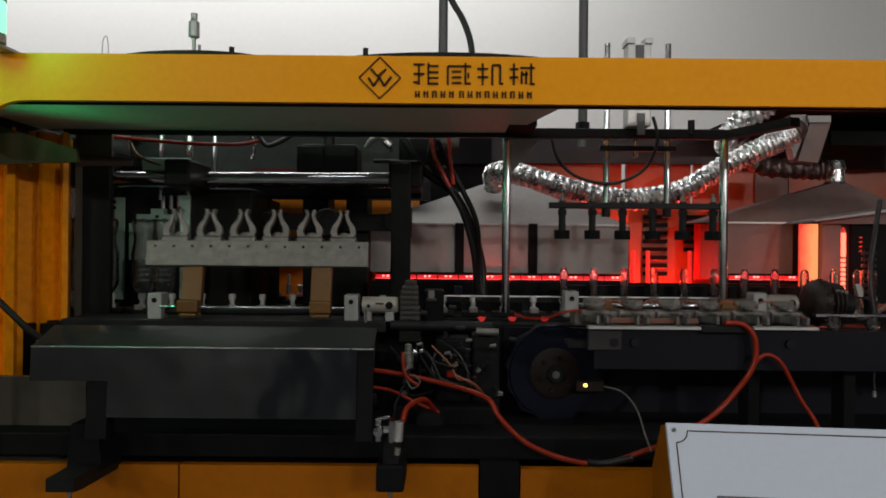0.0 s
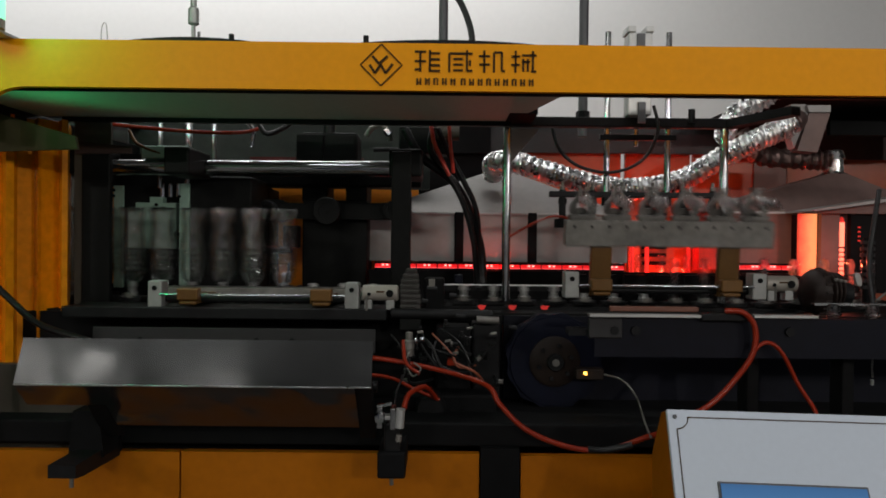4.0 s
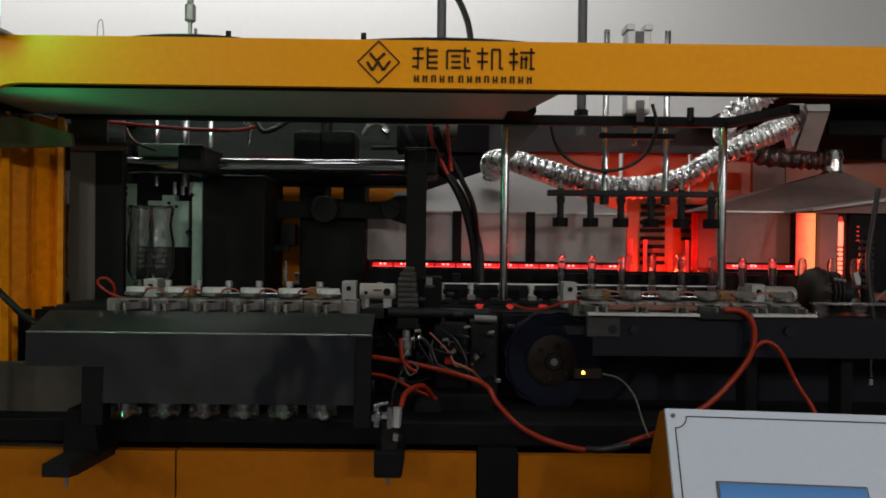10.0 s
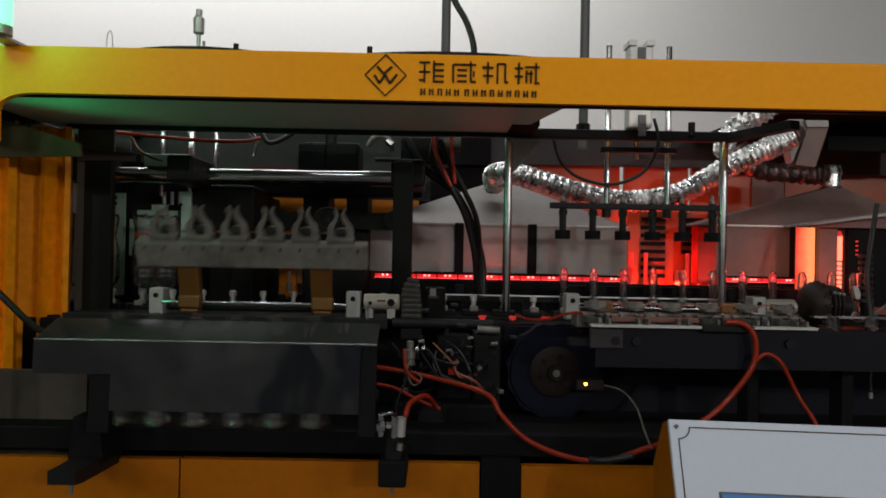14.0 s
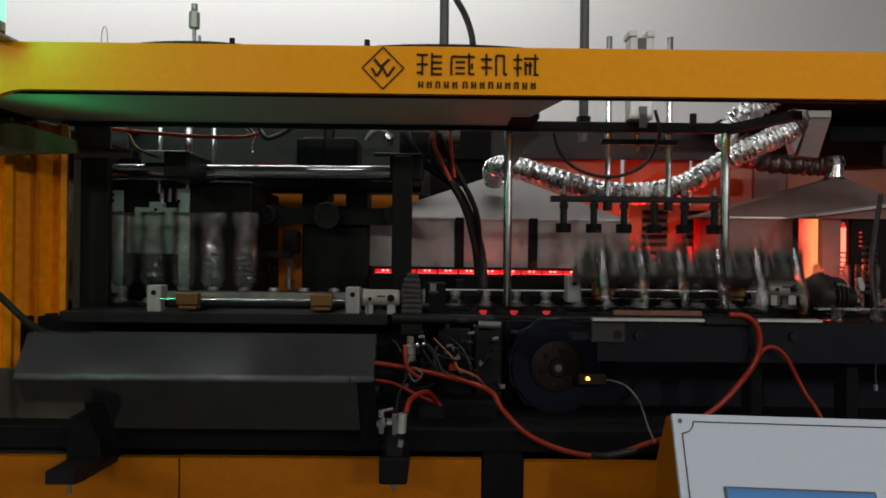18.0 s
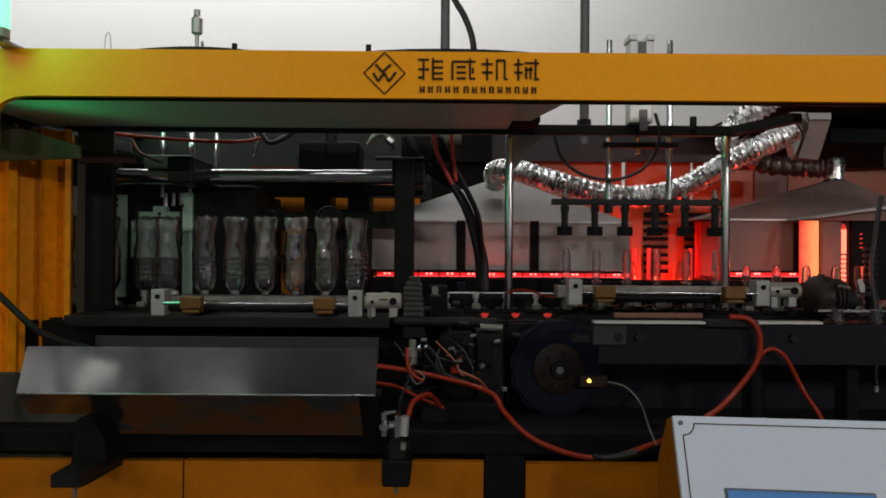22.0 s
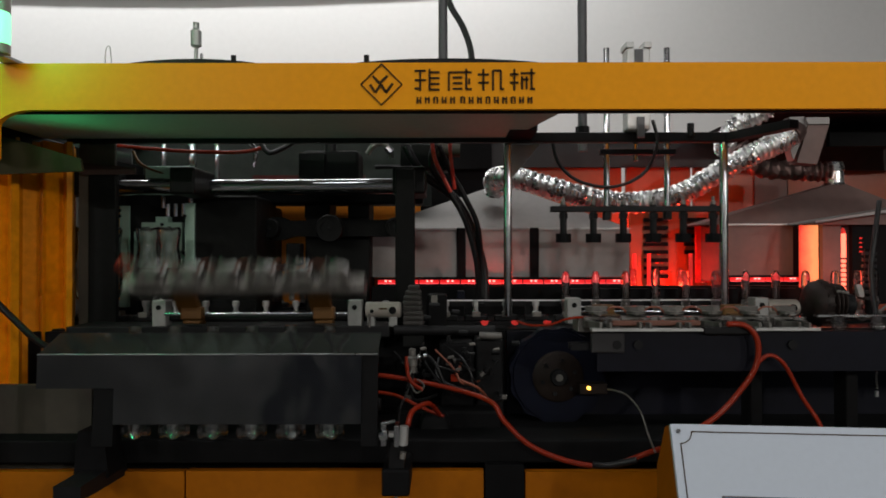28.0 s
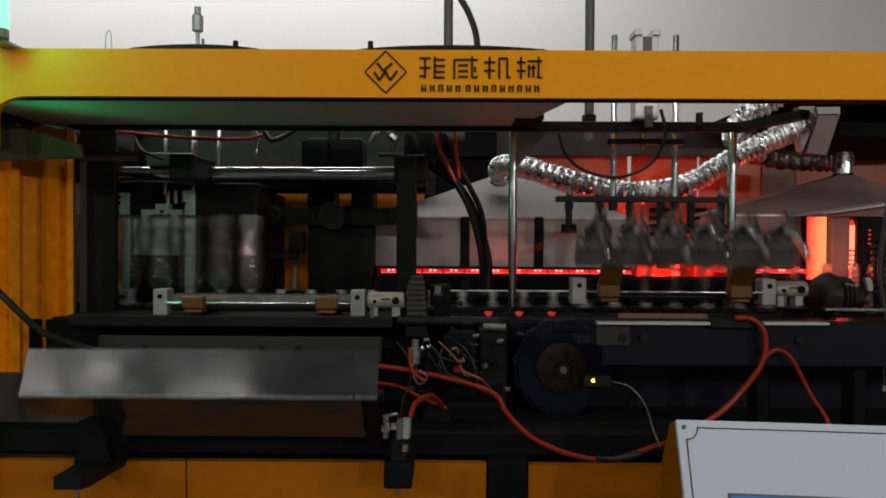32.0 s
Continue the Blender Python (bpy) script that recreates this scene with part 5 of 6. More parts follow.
hose("air_hose", [(-0.030, 1.935, 1.748), (-0.022, 1.93, 1.702), (-0.003, 1.93, 1.661), (0.022, 1.94, 1.611)], 0.0058, hose_lit, "orange hose among black cables", OH)
hose("air_hose", [(0.020, 1.935, 1.748), (0.022, 1.93, 1.707), (0.028, 1.93, 1.660), (0.033, 1.94, 1.619)], 0.0052, hose_lit, "orange hose among black cables", OH)
BH = "black cables"
hose("cable_sleeve", [(0.309, 1.44, 1.000), (0.344, 1.44, 0.998), (0.397, 1.425, 1.014)], 0.0072, rubber, "short black sleeve over the orange hose", BH)
hose("power_cable", [(1.036, 1.8, 1.327), (1.057, 1.8, 1.289), (1.084, 1.8, 1.265), (1.133, 1.82, 1.277), (1.196, 1.85, 1.309)], 0.0028, alu_old, "thin grey cable bowing at the oven end", BH)
hose("power_cable", [(-0.106, 1.98, 1.746), (-0.057, 1.98, 1.667), (0.032, 2.0, 1.601), (0.082, 2.02, 1.519), (0.119, 2.05, 1.405), (0.125, 2.05, 1.305)], 0.012, rubber, "thick black cable hanging beside the post", BH)
hose("power_cable", [(-0.026, 1.96, 1.744), (-0.030, 1.96, 1.680), (0.023, 1.98, 1.609), (0.065, 2.0, 1.534), (0.097, 2.03, 1.421), (0.107, 2.05, 1.305)], 0.009, rubber, "black cable hanging beside the post", BH)
hose("power_cable", [(-1.039, 1.6, 1.336), (-0.975, 1.58, 1.287), (-0.894, 1.55, 1.236), (-0.797, 1.52, 1.212), (-0.708, 1.5, 1.191)], 0.0075, rubber, "black cable drooping to the chute", BH)
hose("power_cable", [(0.295, 1.86, 1.732), (0.312, 1.85, 1.675), (0.365, 1.85, 1.631), (0.455, 1.85, 1.616), (0.536, 1.85, 1.652), (0.573, 1.85, 1.727), (0.561, 1.85, 1.794)], 0.0045, rubber, "thin black cable looped under the press frame", BH)
hose("power_cable", [(1.197, 1.9, 1.581), (1.171, 1.88, 1.482), (1.148, 1.86, 1.376), (1.128, 1.8, 1.246), (1.112, 1.78, 1.20)], 0.0065, rubber, "black cable hanging at the oven end", BH)
hose("power_cable", [(-0.526, 2.0, 1.759), (-0.496, 1.98, 1.727), (-0.453, 2.0, 1.749), (-0.422, 2.0, 1.772)], 0.007, rubber, "black cable bow under the canopy", BH)

hose("power_cable", [(-0.010, 1.95, 1.742), (0.020, 1.95, 1.672), (0.062, 1.97, 1.600), (0.100, 2.0, 1.520), (0.112, 2.04, 1.420), (0.116, 2.05, 1.305)], 0.008, rubber, "black cable hanging beside the post", BH)
beads = thing("bead_chain", "thin pale bead chain hanging at the table end", "chain", at=(1.086, 1.74, 1.20))
for i in range(15):
    part("bead", lathe([(0.0, -0.0034), (0.0026, -0.002), (0.0026, 0.002), (0.0, 0.0034)], (1.086 + 0.001 * math.sin(i), 1.74, 1.205 - i * 0.0075), 8), alu_old, beads)
part("end_weight", cyl((1.086, 1.74, 1.092), (1.086, 1.74, 1.078), 0.0045, seg=8), alu, beads)
# ---- valve cluster between the stations ----
cluster = thing("drive_cluster", "dark drive parts, coupling and valves between the stations", "drive unit", at=(-0.05, 1.7, SHAFT_Z))
for i in range(9):
    zc, wide, back = 1.257 + i * 0.0122, (1, 1, 1, 0.99, 0.97, 0.94, 0.88, 0.78, 0.56)[i], (0, 0, 0, 0.001, 0.003, 0.006, 0.011, 0.019, 0.030)[i]
    xm = -0.0735 + 0.0015 * math.sin(i * 0.9)
    chain_link = part("chain_link", box(xm - 0.025 * wide, xm + 0.025 * wide, 1.685 + back, 1.718 + back, zc - 0.0075, zc + 0.0055, 0.004), dull_plastic, cluster, "dull plastic cable-chain link")
    part("link_rib", box(xm - 0.019 * wide, xm + 0.012 * wide, 1.681 + back, 1.686 + back, zc - 0.002, zc + 0.004, 0.0015), dull_plastic, chain_link)
    part("link_pin", cyl((xm - 0.026 * wide, 1.695 + back, zc), (xm + 0.026 * wide, 1.695 + back, zc), 0.003, seg=8), rubber, chain_link)
part("chain_foot", box(-0.098, -0.046, 1.675, 1.70, 1.212, 1.240, 0.003), frame_black, cluster, "worn block below the cable chain")
part("gear_case", box(-0.041, 0.010, 1.72, 1.80, 1.237, 1.336, 0.006), black, cluster)
part("cross_shaft", cyl((-0.118, 1.68, 1.253), (0.126, 1.68, 1.251), 0.012), black_steel, cluster, "", True)
part("shaft_end", cyl((0.087, 1.66, 1.242), (0.140, 1.66, 1.240), 0.009), grip_metal, cluster, "", True)
valve = part("valve_body", lathe([(0.005, -0.035), (0.009, -0.034), (0.009, -0.02), (0.012, -0.018), (0.012, 0.0), (0.008, 0.004), (0.008, 0.02), (0.0, 0.022)], (-0.071, 1.60, 1.198), 12), alu_old, cluster, "grey elbow valve", True)
part("valve_knob", cyl((-0.058, 1.58, 1.202), (-0.051, 1.58, 1.203), 0.006, seg=10), chrome, valve, "", True)
part("valve_knob", cyl((-0.044, 1.58, 1.205), (-0.037, 1.58, 1.206), 0.005, seg=10), chrome, valve, "", True)
part("curled_wire", tube([(-0.070, 1.59, 1.173), (-0.077, 1.58, 1.152), (-0.061, 1.57, 1.123), (-0.043, 1.57, 1.139), (-0.059, 1.58, 1.152)], 0.0022, seg=6), alu_old, cluster, "thin grey wire", True)
part("curled_wire", tube([(-0.114, 1.62, 1.210), (-0.089, 1.6, 1.182), (-0.077, 1.58, 1.139), (-0.092, 1.5, 1.105), (-0.092, 1.42, 1.085)], 0.002, seg=6), rubber, cluster, "thin black wire", True)
part("lower_block", box(-0.009, 0.074, 1.66, 1.76, 1.072, 1.223, 0.006), black, cluster)
part("pedestal", box(0.078, 0.146, 1.68, 1.76, 1.028, 1.232, 0.006), black_steel, cluster)
part("lower_block", box(-0.110, 0.135, 1.62, 1.70, 0.975, 1.072, 0.008), black, cluster)
part("pump_body", lathe([(0.0, 1.58), (0.03, 1.58), (0.036, 1.588), (0.036, 1.64), (0.0, 1.64)], (-0.020, 0, 1.043), 20, axis="y"), black_steel, cluster, "round black pump body", True)
for px, py, w in ((812, 556, 16), (905, 575, 14), (760, 508, 18), (752, 530, 10), (870, 590, 12), (800, 520, 12), (846, 505, 10)):
    part("fitting", cyl(((px - 784) * 1.66 / 1226, 1.655, 1.406 - (py - 441) * 1.66 / 1226), ((px + w - 784) * 1.66 / 1226, 1.655, 1.406 - (py - 440) * 1.66 / 1226), 0.006, seg=8), black_steel, cluster)
random.seed(11)
for i in range(26):
    fx, fz, fy = random.uniform(-0.10, 0.15), random.uniform(1.095, 1.236), random.uniform(1.60, 1.65)
    r, n = random.uniform(0.003, 0.007), random.choice((6, 6, 10))
    way = random.choice(((0.016, 0, 0), (0, 0, 0.015), (0.010, 0, 0.010), (0, -0.012, 0)))
    mat = random.choice((black_steel, black_steel, black_steel, rubber, grip_metal))
    bolt = part("pipe_fitting", cyl((fx, fy, fz), (fx + way[0], fy + way[1], fz + way[2]), r, seg=n), mat, cluster)
    part("fitting_collar", cyl((fx, fy, fz), (fx + way[0] * 0.3, fy + way[1] * 0.3, fz + way[2] * 0.3), r * 1.5, seg=n), black_steel if i % 5 else grip_metal, bolt)
    part("fitting_stem", cyl((fx, fy, fz), (fx, 1.71, fz), r * 0.6, seg=6), black_steel, bolt)
for i in range(9):
    wx, wz = random.uniform(-0.10, 0.05), random.uniform(1.16, 1.23)
    pts = [(wx, 1.63, wz), (wx + random.uniform(-0.02, 0.05), 1.60, wz - random.uniform(0.01, 0.05)), (wx + random.uniform(0.02, 0.08), 1.59, wz - random.uniform(0.04, 0.08)), (wx + random.uniform(0.03, 0.11), 1.64, wz - random.uniform(0.06, 0.10))]
    part("signal_wire", tube(pts, 0.0022 + 0.0006 * (i % 3), seg=6), rubber if i % 8 else wire_brown, cluster, "", True)
for fx, fz in ((-0.052, 1.216), (0.012, 1.196), (0.062, 1.226), (0.118, 1.214), (0.030, 1.168)):
    part("hex_union", cyl((fx, 1.615, fz), (fx + 0.013, 1.613, fz + 0.002), 0.0036, seg=6), alu_old, cluster, "bright hex union")
part("sensor_cube", box(0.036, 0.056, 1.77, 1.79, 1.320, 1.343, 0.002), blue, cluster, "small blue sensor")
part("white_tag", box(-0.029, -0.014, 1.712, 1.718, 1.310, 1.335), alu_old, cluster)
# Red light leaking through here, put in as a coloured block
part("red_leak", box(0.018, 0.036, 1.648, 1.655, 1.134, 1.150), hose_orange, cluster, "small red block put in for leaking light")
# Red reflections under the chain, put in as patches that glow
glint = thing("under_glints", "red reflections below the chain, put in as glowing patches", "light strip", at=(0.15, 2.0, LANE_Z - 0.09))
for n, px in enumerate((857, 911, 968)):
    gx = (px - 784) * 1.84 / 1226
    cell = [(-0.011, 0.003), (-0.004, 0.007), (0.006, 0.005), (0.012, 0.006), (0.008, -0.003), (0.001, -0.009 + 0.002 * n), (-0.006, -0.004)]
    part("glint_patch", slab([(gx + a, 1.254 + b) for a, b in cell], 1.84, 1.846), under_glow, glint)

sprocket = thing("chain_sprocket", "dark toothed sprocket at the oven end of the chain", "sprocket", at=(1.002, 1.85, LANE_Z))
SX, SZ = 0.938, 1.308
part("round_cover", lathe([(0.0, 0.0), (0.024, 0.002), (0.038, 0.006), (0.049, 0.013), (0.056, 0.024), (0.059, 0.037), (0.057, 0.048), (0.0, 0.048)], (SX, 1.80, SZ), 28, axis="x"), worn_brown, sprocket, "dark brown domed cover", True)
for i in range(3):
    tip = 0.053 - 0.0035 * i
    rib = part("roller_rib", lathe([(0.0, -0.006), (tip - 0.008, -0.006), (tip, -0.001), (tip, 0.002), (tip - 0.008, 0.006), (0.0, 0.006)], (SX + 0.062 + i * 0.0125, 1.80, SZ + 0.002 * i), 22, axis="x"), worn_brown, sprocket, "", True)
    part("rib_bolt", cyl((SX + 0.060 + i * 0.0125, 1.80 - tip * 0.8, SZ + tip * 0.62), (SX + 0.068 + i * 0.0125, 1.80 - tip * 0.8, SZ + tip * 0.62), 0.004, seg=8), alu_old, rib)
for i in range(16):
    a = 2 * math.pi * i / 16
    part("cover_tooth", cyl((SX + 0.032, 1.80 + 0.057 * math.cos(a), SZ + 0.057 * math.sin(a)), (SX + 0.048, 1.80 + 0.057 * math.cos(a), SZ + 0.057 * math.sin(a)), 0.0045, seg=6), worn_brown, sprocket)
part("cover_clip", slab([(1.040, 1.357), (1.052, 1.359), (1.060, 1.338), (1.058, 1.326), (1.048, 1.328)], 1.745, 1.755), bracket_grey, sprocket, "pale bent clip")
part("hub_cap", lathe([(0.0, 0.0), (0.026, 0.0), (0.028, 0.004), (0.028, 0.02), (0.0, 0.02)], (SX + 0.100, 1.80, SZ - 0.004), 18, axis="x"), black_steel, sprocket, "", True)
for i in range(8):
    part("insulator_rib", cyl((1.168, 1.9, 1.310 + i * 0.0175), (1.168, 1.9, 1.310 + i * 0.0175 + 0.009), 0.018, seg=12), band_grey, sprocket)
part("insulator_core", cyl((1.168, 1.9, 1.267), (1.168, 1.9, 1.310 + 0.14), 0.012, seg=12), black, sprocket)
part("guide_bar", box(0.939, 1.4, 1.74, 1.76, 1.277, 1.283), chrome, sprocket)

rail = thing("chain_rail", "dark chain rail with a bright edge", "rail", at=(0, LANE, LANE_Z - 0.05))
for y in (LANE, 2.44):
    part("front_rail", box(-2.0, 1.05, y - 0.030, y - 0.022, LANE_Z - 0.060, LANE_Z - 0.046), black_steel, rail)
    part("rear_rail", box(-2.0, 1.05, y + 0.022, y + 0.030, LANE_Z - 0.060, LANE_Z - 0.046), black_steel, rail)
    part("slide_bed", box(-2.0, 1.05, y - 0.022, y + 0.022, LANE_Z - 0.056, LANE_Z - 0.046), black, rail)
for xc, a0 in ((1.05, -90), (-1.9927, 90)):
    arc = [radians(a0 + 15 * i) for i in range(13)]
    ring = [(xc + 0.285 * math.cos(a), 2.18 + 0.285 * math.sin(a)) for a in arc] + [(xc + 0.235 * math.cos(a), 2.18 + 0.235 * math.sin(a)) for a in reversed(arc)]
    part("turn_bed", slab(ring, LANE_Z - 0.056, LANE_Z - 0.046, plane="xy"), black, rail)
part("guide_strip", box(0.004, 0.800, LANE + 0.030, LANE + 0.034, LANE_Z - 0.009, LANE_Z + 0.0062), black_steel, rail, "dark guide strip")
part("bright_edge", box(0.004, 0.800, LANE + 0.028, LANE + 0.034, LANE_Z + 0.0064, LANE_Z + 0.0094), edge_shine, rail)
part("bright_edge", box(0.340, 0.800, LANE + 0.028, LANE + 0.034, LANE_Z - 0.0112, LANE_Z - 0.0092), edge_shine, rail)
for i in range(5):
    part("strip_stay", box(0.06 + i * 0.17, 0.075 + i * 0.17, LANE + 0.0302, LANE + 0.040, LANE_Z - 0.058, LANE_Z - 0.009), black_steel, rail)
for i in range(17):
    part("rail_foot", box(-1.95 + i * 0.18, -1.92 + i * 0.18, LANE - 0.03, 2.47, 1.244 - 0.01, LANE_Z - 0.06), black, rail)
bank = thing("black_shield", "black heat shield blocks behind the chain", "shield", at=(0.5, 2.1, LANE_Z))
for i in range(9):
    part("shield_block", box(0.378 + i * 0.09, 0.378 + i * 0.09 + 0.066, 2.10, 2.13, LANE_Z - 0.08, 1.332), black, bank)
part("shield_wall", box(-0.227, 1.147, 2.20, 2.215, 1.244, 1.336), black, bank)

# ---- chain, bottles and preforms ----
RIGHT_END, SPROCKET = 1.05, 0.26
LINKS = 93
RUN = (LINKS * PITCH - 2 * math.pi * SPROCKET) / 2
S0 = RUN - RIGHT_END                  # chain length from the far left end to x = 0


def on_chain(s):
    """Pose of the chain at s metres along the loop; 0 is the left end of the front run."""
    s %= LINKS * PITCH
    arc = math.pi * SPROCKET
    if s < RUN:
        return pose(RIGHT_END - RUN + s, LANE, LANE_Z)
    if s < RUN + arc:
        a = (s - RUN) / SPROCKET
        return pose(RIGHT_END + SPROCKET * math.sin(a), LANE + SPROCKET - SPROCKET * math.cos(a), LANE_Z, 0, 0, math.degrees(a))
    if s < 2 * RUN + arc:
        return pose(RIGHT_END - (s - RUN - arc), LANE + 2 * SPROCKET, LANE_Z, 0, 0, 180)
    a = (s - 2 * RUN - arc) / SPROCKET
    return pose(RIGHT_END - RUN - SPROCKET * math.sin(a), LANE + SPROCKET + SPROCKET * math.cos(a), LANE_Z, 0, 0, 180 + math.degrees(a))


link = thing("chain_mandrel", "silver mandrel on a dark chain link", "mandrel", "chain mandrels")
part("mandrel", lathe([(0.0, 0.010), (0.0070, 0.010), (0.0098, 0.007), (0.0098, -0.005), (0.0065, -0.006), (0.0065, -0.019), (0.010, -0.021), (0.010, -0.034), (0.0, -0.034)], (0, 0, 0), 12), alu, link, "silver spindle cap", True)
part("link_plate", box(-0.012, 0.012, -0.024, -0.020, -0.034, -0.020, 0.002), alu_old, link, "small worn plate")
part("link_block", box(-0.032, 0.032, -0.018, 0.018, -0.046, -0.030, 0.004), black_steel, link)
links = [link] + [copy_thing(link, pose(0, 0, 0)) for _ in range(LINKS - 1)]

BOTTLE = [(0.0125, -0.022), (0.0130, -0.004), (0.0165, -0.003), (0.0165, 0.0), (0.0125, 0.002), (0.0140, 0.007), (0.0200, 0.013), (0.0265, 0.022), (0.0312, 0.034), (0.0326, 0.039)]
for rib in range(4):
    h = 0.0425 + 0.0146 * rib
    BOTTLE += [(0.0340, h), (0.0345, h + 0.0022), (0.0340, h + 0.0044), (0.0325, h + 0.0068), (0.0318, h + 0.0088), (0.0325, h + 0.0110)]
BOTTLE += [(0.0342, 0.1035), (0.0344, 0.110)]
BOTTLE += [(0.0338, 0.118), (0.0316, 0.130), (0.0286, 0.144), (0.0270, 0.156), (0.0273, 0.167), (0.0294, 0.180), (0.0316, 0.192), (0.0325, 0.199), (0.0322, 0.204),
           (0.0300, 0.2095), (0.0262, 0.212), (0.0180, 0.2105), (0.0080, 0.204), (0.0, 0.203)]
bottle = thing("plastic_bottle", "clear empty waisted plastic bottle", "bottle", "blown bottles")
bm = bmesh.new()
lathe(BOTTLE[4:], (0, 0, 0), 30, bm)
for v in bm.verts:      # five feet of the base
    lobe = max(0.0, min(1.0, (v.co.z - 0.186) / 0.02)) * math.cos(5 * math.atan2(v.co.y, v.co.x))
    v.co.x, v.co.y, v.co.z = v.co.x * (1 + 0.045 * lobe), v.co.y * (1 + 0.045 * lobe), v.co.z + 0.003 * lobe
part("body", bm, pet, bottle, "", True)
part("neck", lathe(BOTTLE[:5], (0, 0, 0), 16), pet_neck, bottle, "thick clear neck", True)
BATCHES = 12
bottles = [[bottle if (b, i) == (0, 0) else copy_thing(bottle, pose(0, 0, 0)) for i in range(6)] for b in range(BATCHES)]

preform = thing("preform", "clear plastic preform tube standing on a mandrel", "preform", "preforms")
part("tube", lathe([(0.0115, 0.004), (0.0115, 0.070), (0.0105, 0.080), (0.0070, 0.089), (0.0, 0.092)], (0, 0, 0), 14), pet_preform, preform, "", True)
part("neck_ring", lathe([(0.0120, -0.020), (0.0125, -0.003), (0.0165, -0.003), (0.0165, 0.001), (0.0118, 0.004)], (0, 0, 0), 14), pet_preform, preform, "", True)
PRE_FIRST = -3
preforms = [[preform if (b, i) == (PRE_FIRST, 0) else copy_thing(preform, pose(0, 0, 0)) for i in range(6)] for b in range(PRE_FIRST, 10)]


def slot_s(middle, i):
    return S0 + middle + (i - 2.5) * PITCH


def bottle_pose(b, i, t):
    """Bottle i of batch b: waits in the mould, rides the chain, is swung over, tipped and slides off to the floor."""
    k = math.floor(t / CYCLE)
    u = t - k * CYCLE
    hung = pose((i - 2.5) * PITCH, GRIP, LANE_Z - SHAFT_Z)
    if k < b or (k == b and u < 0.85):
        lag = b + 1 - advanced(t)
        if lag <= 2:
            crowd = max(0.0, 1 - 6 * abs(lag - 1)) * (0, 0, 0, 1.6, -0.5, 1.8)[i]
            return Matrix.Translation((-0.011 * crowd, 0, 0)) @ on_chain(slot_s(LEFT, i) - 6 * PITCH * lag)
        wait = on_chain(slot_s(LEFT, i) - 12 * PITCH)
        row = between(t, ((( b - 2) * CYCLE + 0.9, 1.0), ((b - 2) * CYCLE + 2.4, 0.0))) if lag <= 3 else 1.0
        step = math.ceil(lag - 2) if lag > 3 else 1
        return Matrix.Translation((0, 0.075 * row * step, 0)) @ wait
    if k == b and u < 3.3:
        return left_bar(t) @ pose(0, 0, 0) @ Matrix.Translation(((i - 2.5) * PITCH, GRIP, LANE_Z - SHAFT_Z))
    end = left_bar(b * CYCLE + 3.2) @ Matrix.Translation(((i - 2.5) * PITCH, GRIP, LANE_Z - SHAFT_Z))
    age = t - b * CYCLE
    away = between(age, ((3.4, 0.0), (3.48, -0.10), (3.56, -0.48), (3.66, -0.95), (3.8, -1.25)))
    fall = between(age, ((3.75, 0.0), (4.0, 0.4), (4.3, 1.0)))
    rest = Matrix.Translation((-1.75 - 0.07 * i, 0.75 + 0.07 * b, 0.206)) @ pose(0, 0, 0, 180)
    m = Matrix.Translation((away, 0, 0)) @ end
    p = m.translation.lerp(rest.translation, fall)
    return Matrix.Translation(p) @ pose(0, 0, 0, 180)


def preform_pose(b, i, t):
    """Preform i of batch b: waits on the feed rail, is swung onto a mandrel, then rides the chain through the ovens."""
    k = math.floor(t / CYCLE)
    u = t - k * CYCLE
    held = Matrix.Translation(((i - 2.5) * PITCH, GRIP, LANE_Z - SHAFT_Z + 0.01))
    if k < b or (k == b and u < 0.12):
        wait = right_bar(b * CYCLE + 0.1) @ held
        gap = b - k - 1 + (1 - between(u, ((2.9, 0.0), (3.4, 1.0)))) if k < b else 0.0
        return Matrix.Translation((6 * PITCH * gap, 0, 0)) @ wait
    if k == b and u < 1.95:
        m = right_bar(t) @ held
        return m
    return on_chain(slot_s(RIGHT, i) + 6 * PITCH * (advanced(t) - (b + 1)))


def keyed(ob, rows):
    """Keys a thing, with the small lags that some cycles of the machine have."""
    walk(ob, [(min(LAST, t + between(t, LAG)), m) for t, m in rows])


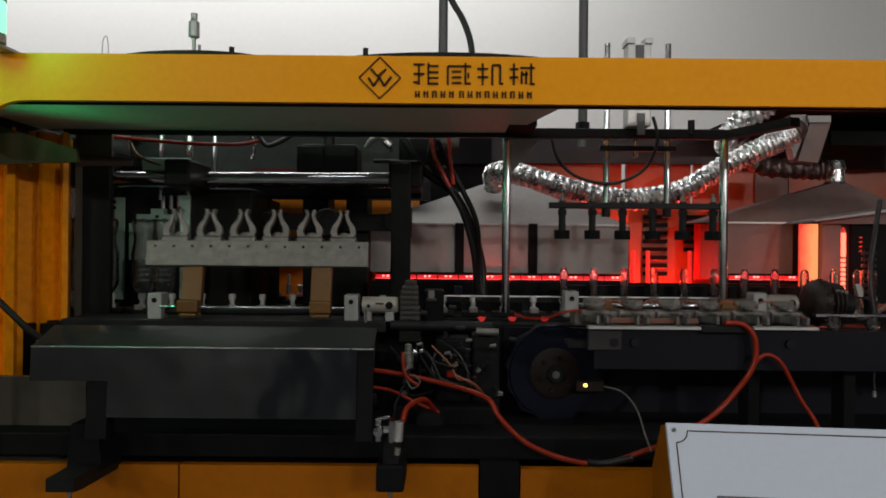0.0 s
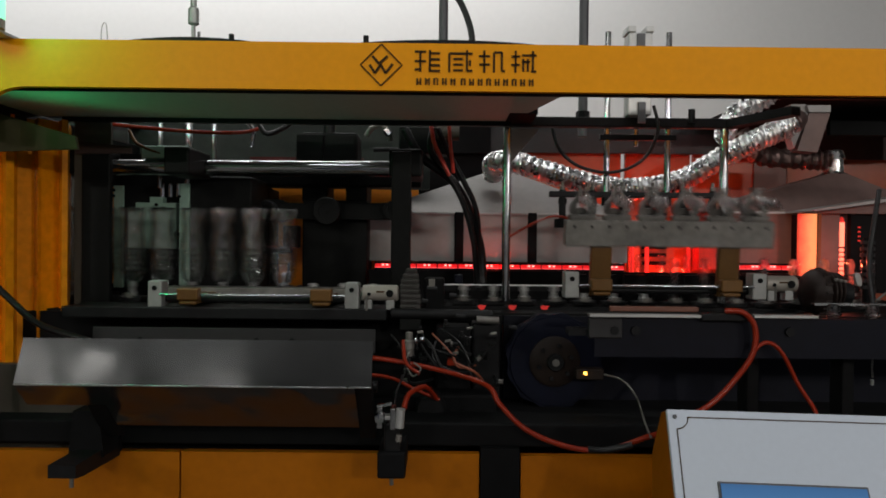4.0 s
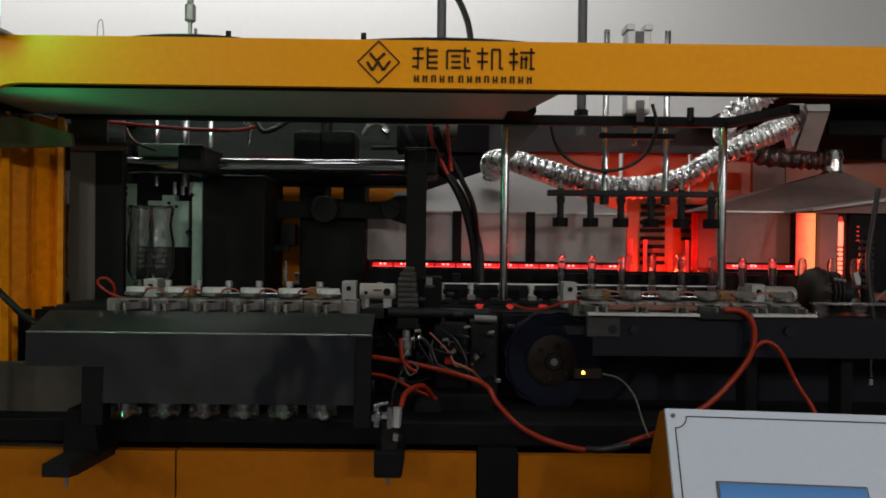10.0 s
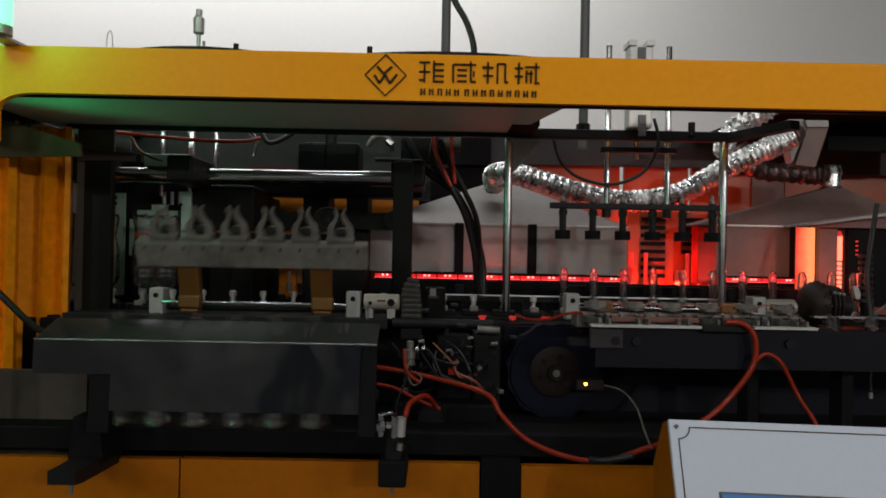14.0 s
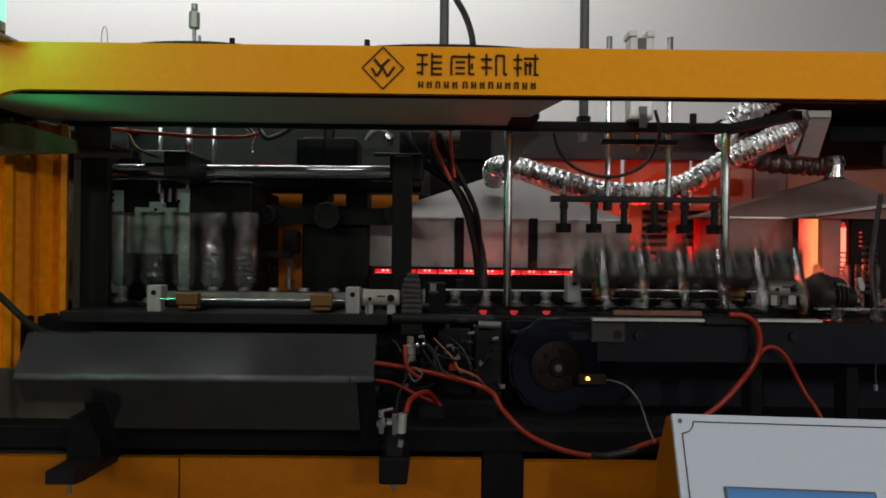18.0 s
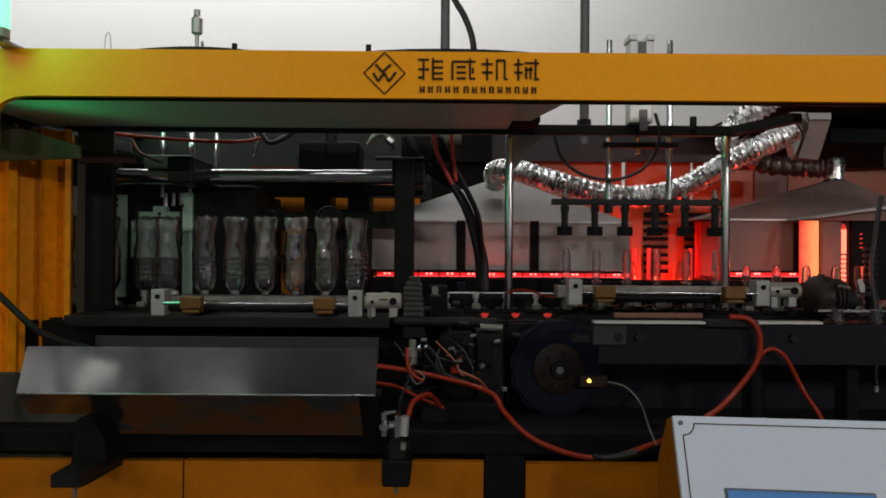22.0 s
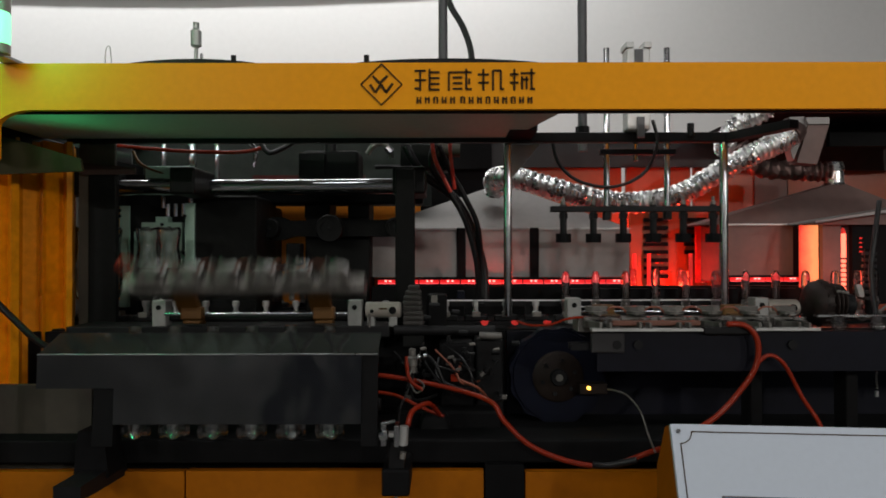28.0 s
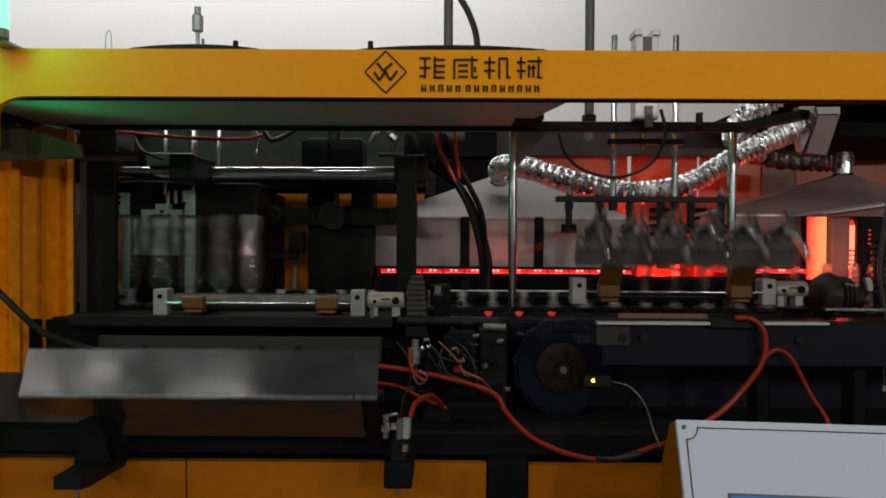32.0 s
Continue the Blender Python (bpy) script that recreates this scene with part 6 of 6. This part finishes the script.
def motions():
    """All that moves: carriages, arms, grippers, mould frame, press, chute, chain, bottles and preforms."""
    keyed(left_unit, [(t, pose(LEFT, SHAFT, SHAFT_Z + 0.038 * between(local(t), LIFT_L))) for t in times(LIFT_L)])
    keyed(right_unit, [(t, pose(RIGHT - 0.005, SHAFT, SHAFT_Z + 0.004 + 0.028 * between(local(t), LIFT_R))) for t in times(LIFT_R)])
    keyed(left_grip, [(t, left_bar(t)) for t in times(ARM_L + TURN_L + LIFT_L)])
    keyed(right_grip, [(t, right_bar(t)) for t in swing_times()])
    keyed(left_arms, [(t, pose(LEFT, SHAFT, SHAFT_Z + 0.038 * between(local(t), LIFT_L), between(local(t), ARM_L))) for t in times(ARM_L + LIFT_L)])
    keyed(right_arms, [(t, pose(RIGHT - 0.004, SHAFT, SHAFT_Z + 0.004 + 0.028 * between(local(t), LIFT_R), right_angle(t))) for t in swing_times()])
    keyed(mould, [(t, pose(-0.047 + 0.047 * between(local(t), SLIDE), 0, 0)) for t in times(SLIDE)])
    keyed(press, [(t, pose(PBX, 1.89, PBZ - 0.094 * between(local(t), PRESS))) for t in times(PRESS)])
    drops = []
    for t in times(CHUTE):
        late = CHUTE_LATE.get(math.floor(t / CYCLE), 0.0) if 0.05 < local(t) < 1.0 else 0.0
        drops.append((t + late, pose(0, PV[0], PV[1], -47 * between(local(t), CHUTE))))
    keyed(chute, drops)
    moves = times(ADVANCE)
    for n, ob in enumerate(links):
        keyed(ob, [(t, on_chain(slot_s(LEFT, 0) + PITCH * (n + 6 * advanced(t)))) for t in moves])
    swing_l = ARM_L + LIFT_L + ((3.3, 0), (3.31, 0))
    for b in range(BATCHES):
        own = [t for t in times(swing_l) if b * CYCLE + 0.84 <= t <= b * CYCLE + 3.32]
        own += [b * CYCLE + u for u in (3.4, 3.48, 3.56, 3.66, 3.8, 4.0, 4.3)] + [(b - 2) * CYCLE + u for u in (0.9, 2.4)]
        before = [t for t in moves if t <= b * CYCLE + 0.84]
        for i in range(6):
            rows = sorted({round(t, 3) for t in own + before if 0 <= t <= LAST} | {0.0, LAST})
            keyed(bottles[b][i], [(t, bottle_pose(b, i, t)) for t in rows])
    for b in range(PRE_FIRST, 10):
        own = [t for t in swing_times() if b * CYCLE + 0.1 <= t <= b * CYCLE + 1.96]
        own += [k * CYCLE + u for k in range(0, b) for u in (2.9, 3.4)] + [b * CYCLE + 0.12]
        after = [t for t in moves if t >= b * CYCLE + 1.96]
        for i in range(6):
            rows = sorted({round(t, 3) for t in own + after if 0 <= t <= LAST} | {0.0, LAST})
            keyed(preforms[b - PRE_FIRST][i], [(t, preform_pose(b, i, t)) for t in rows])


motions()
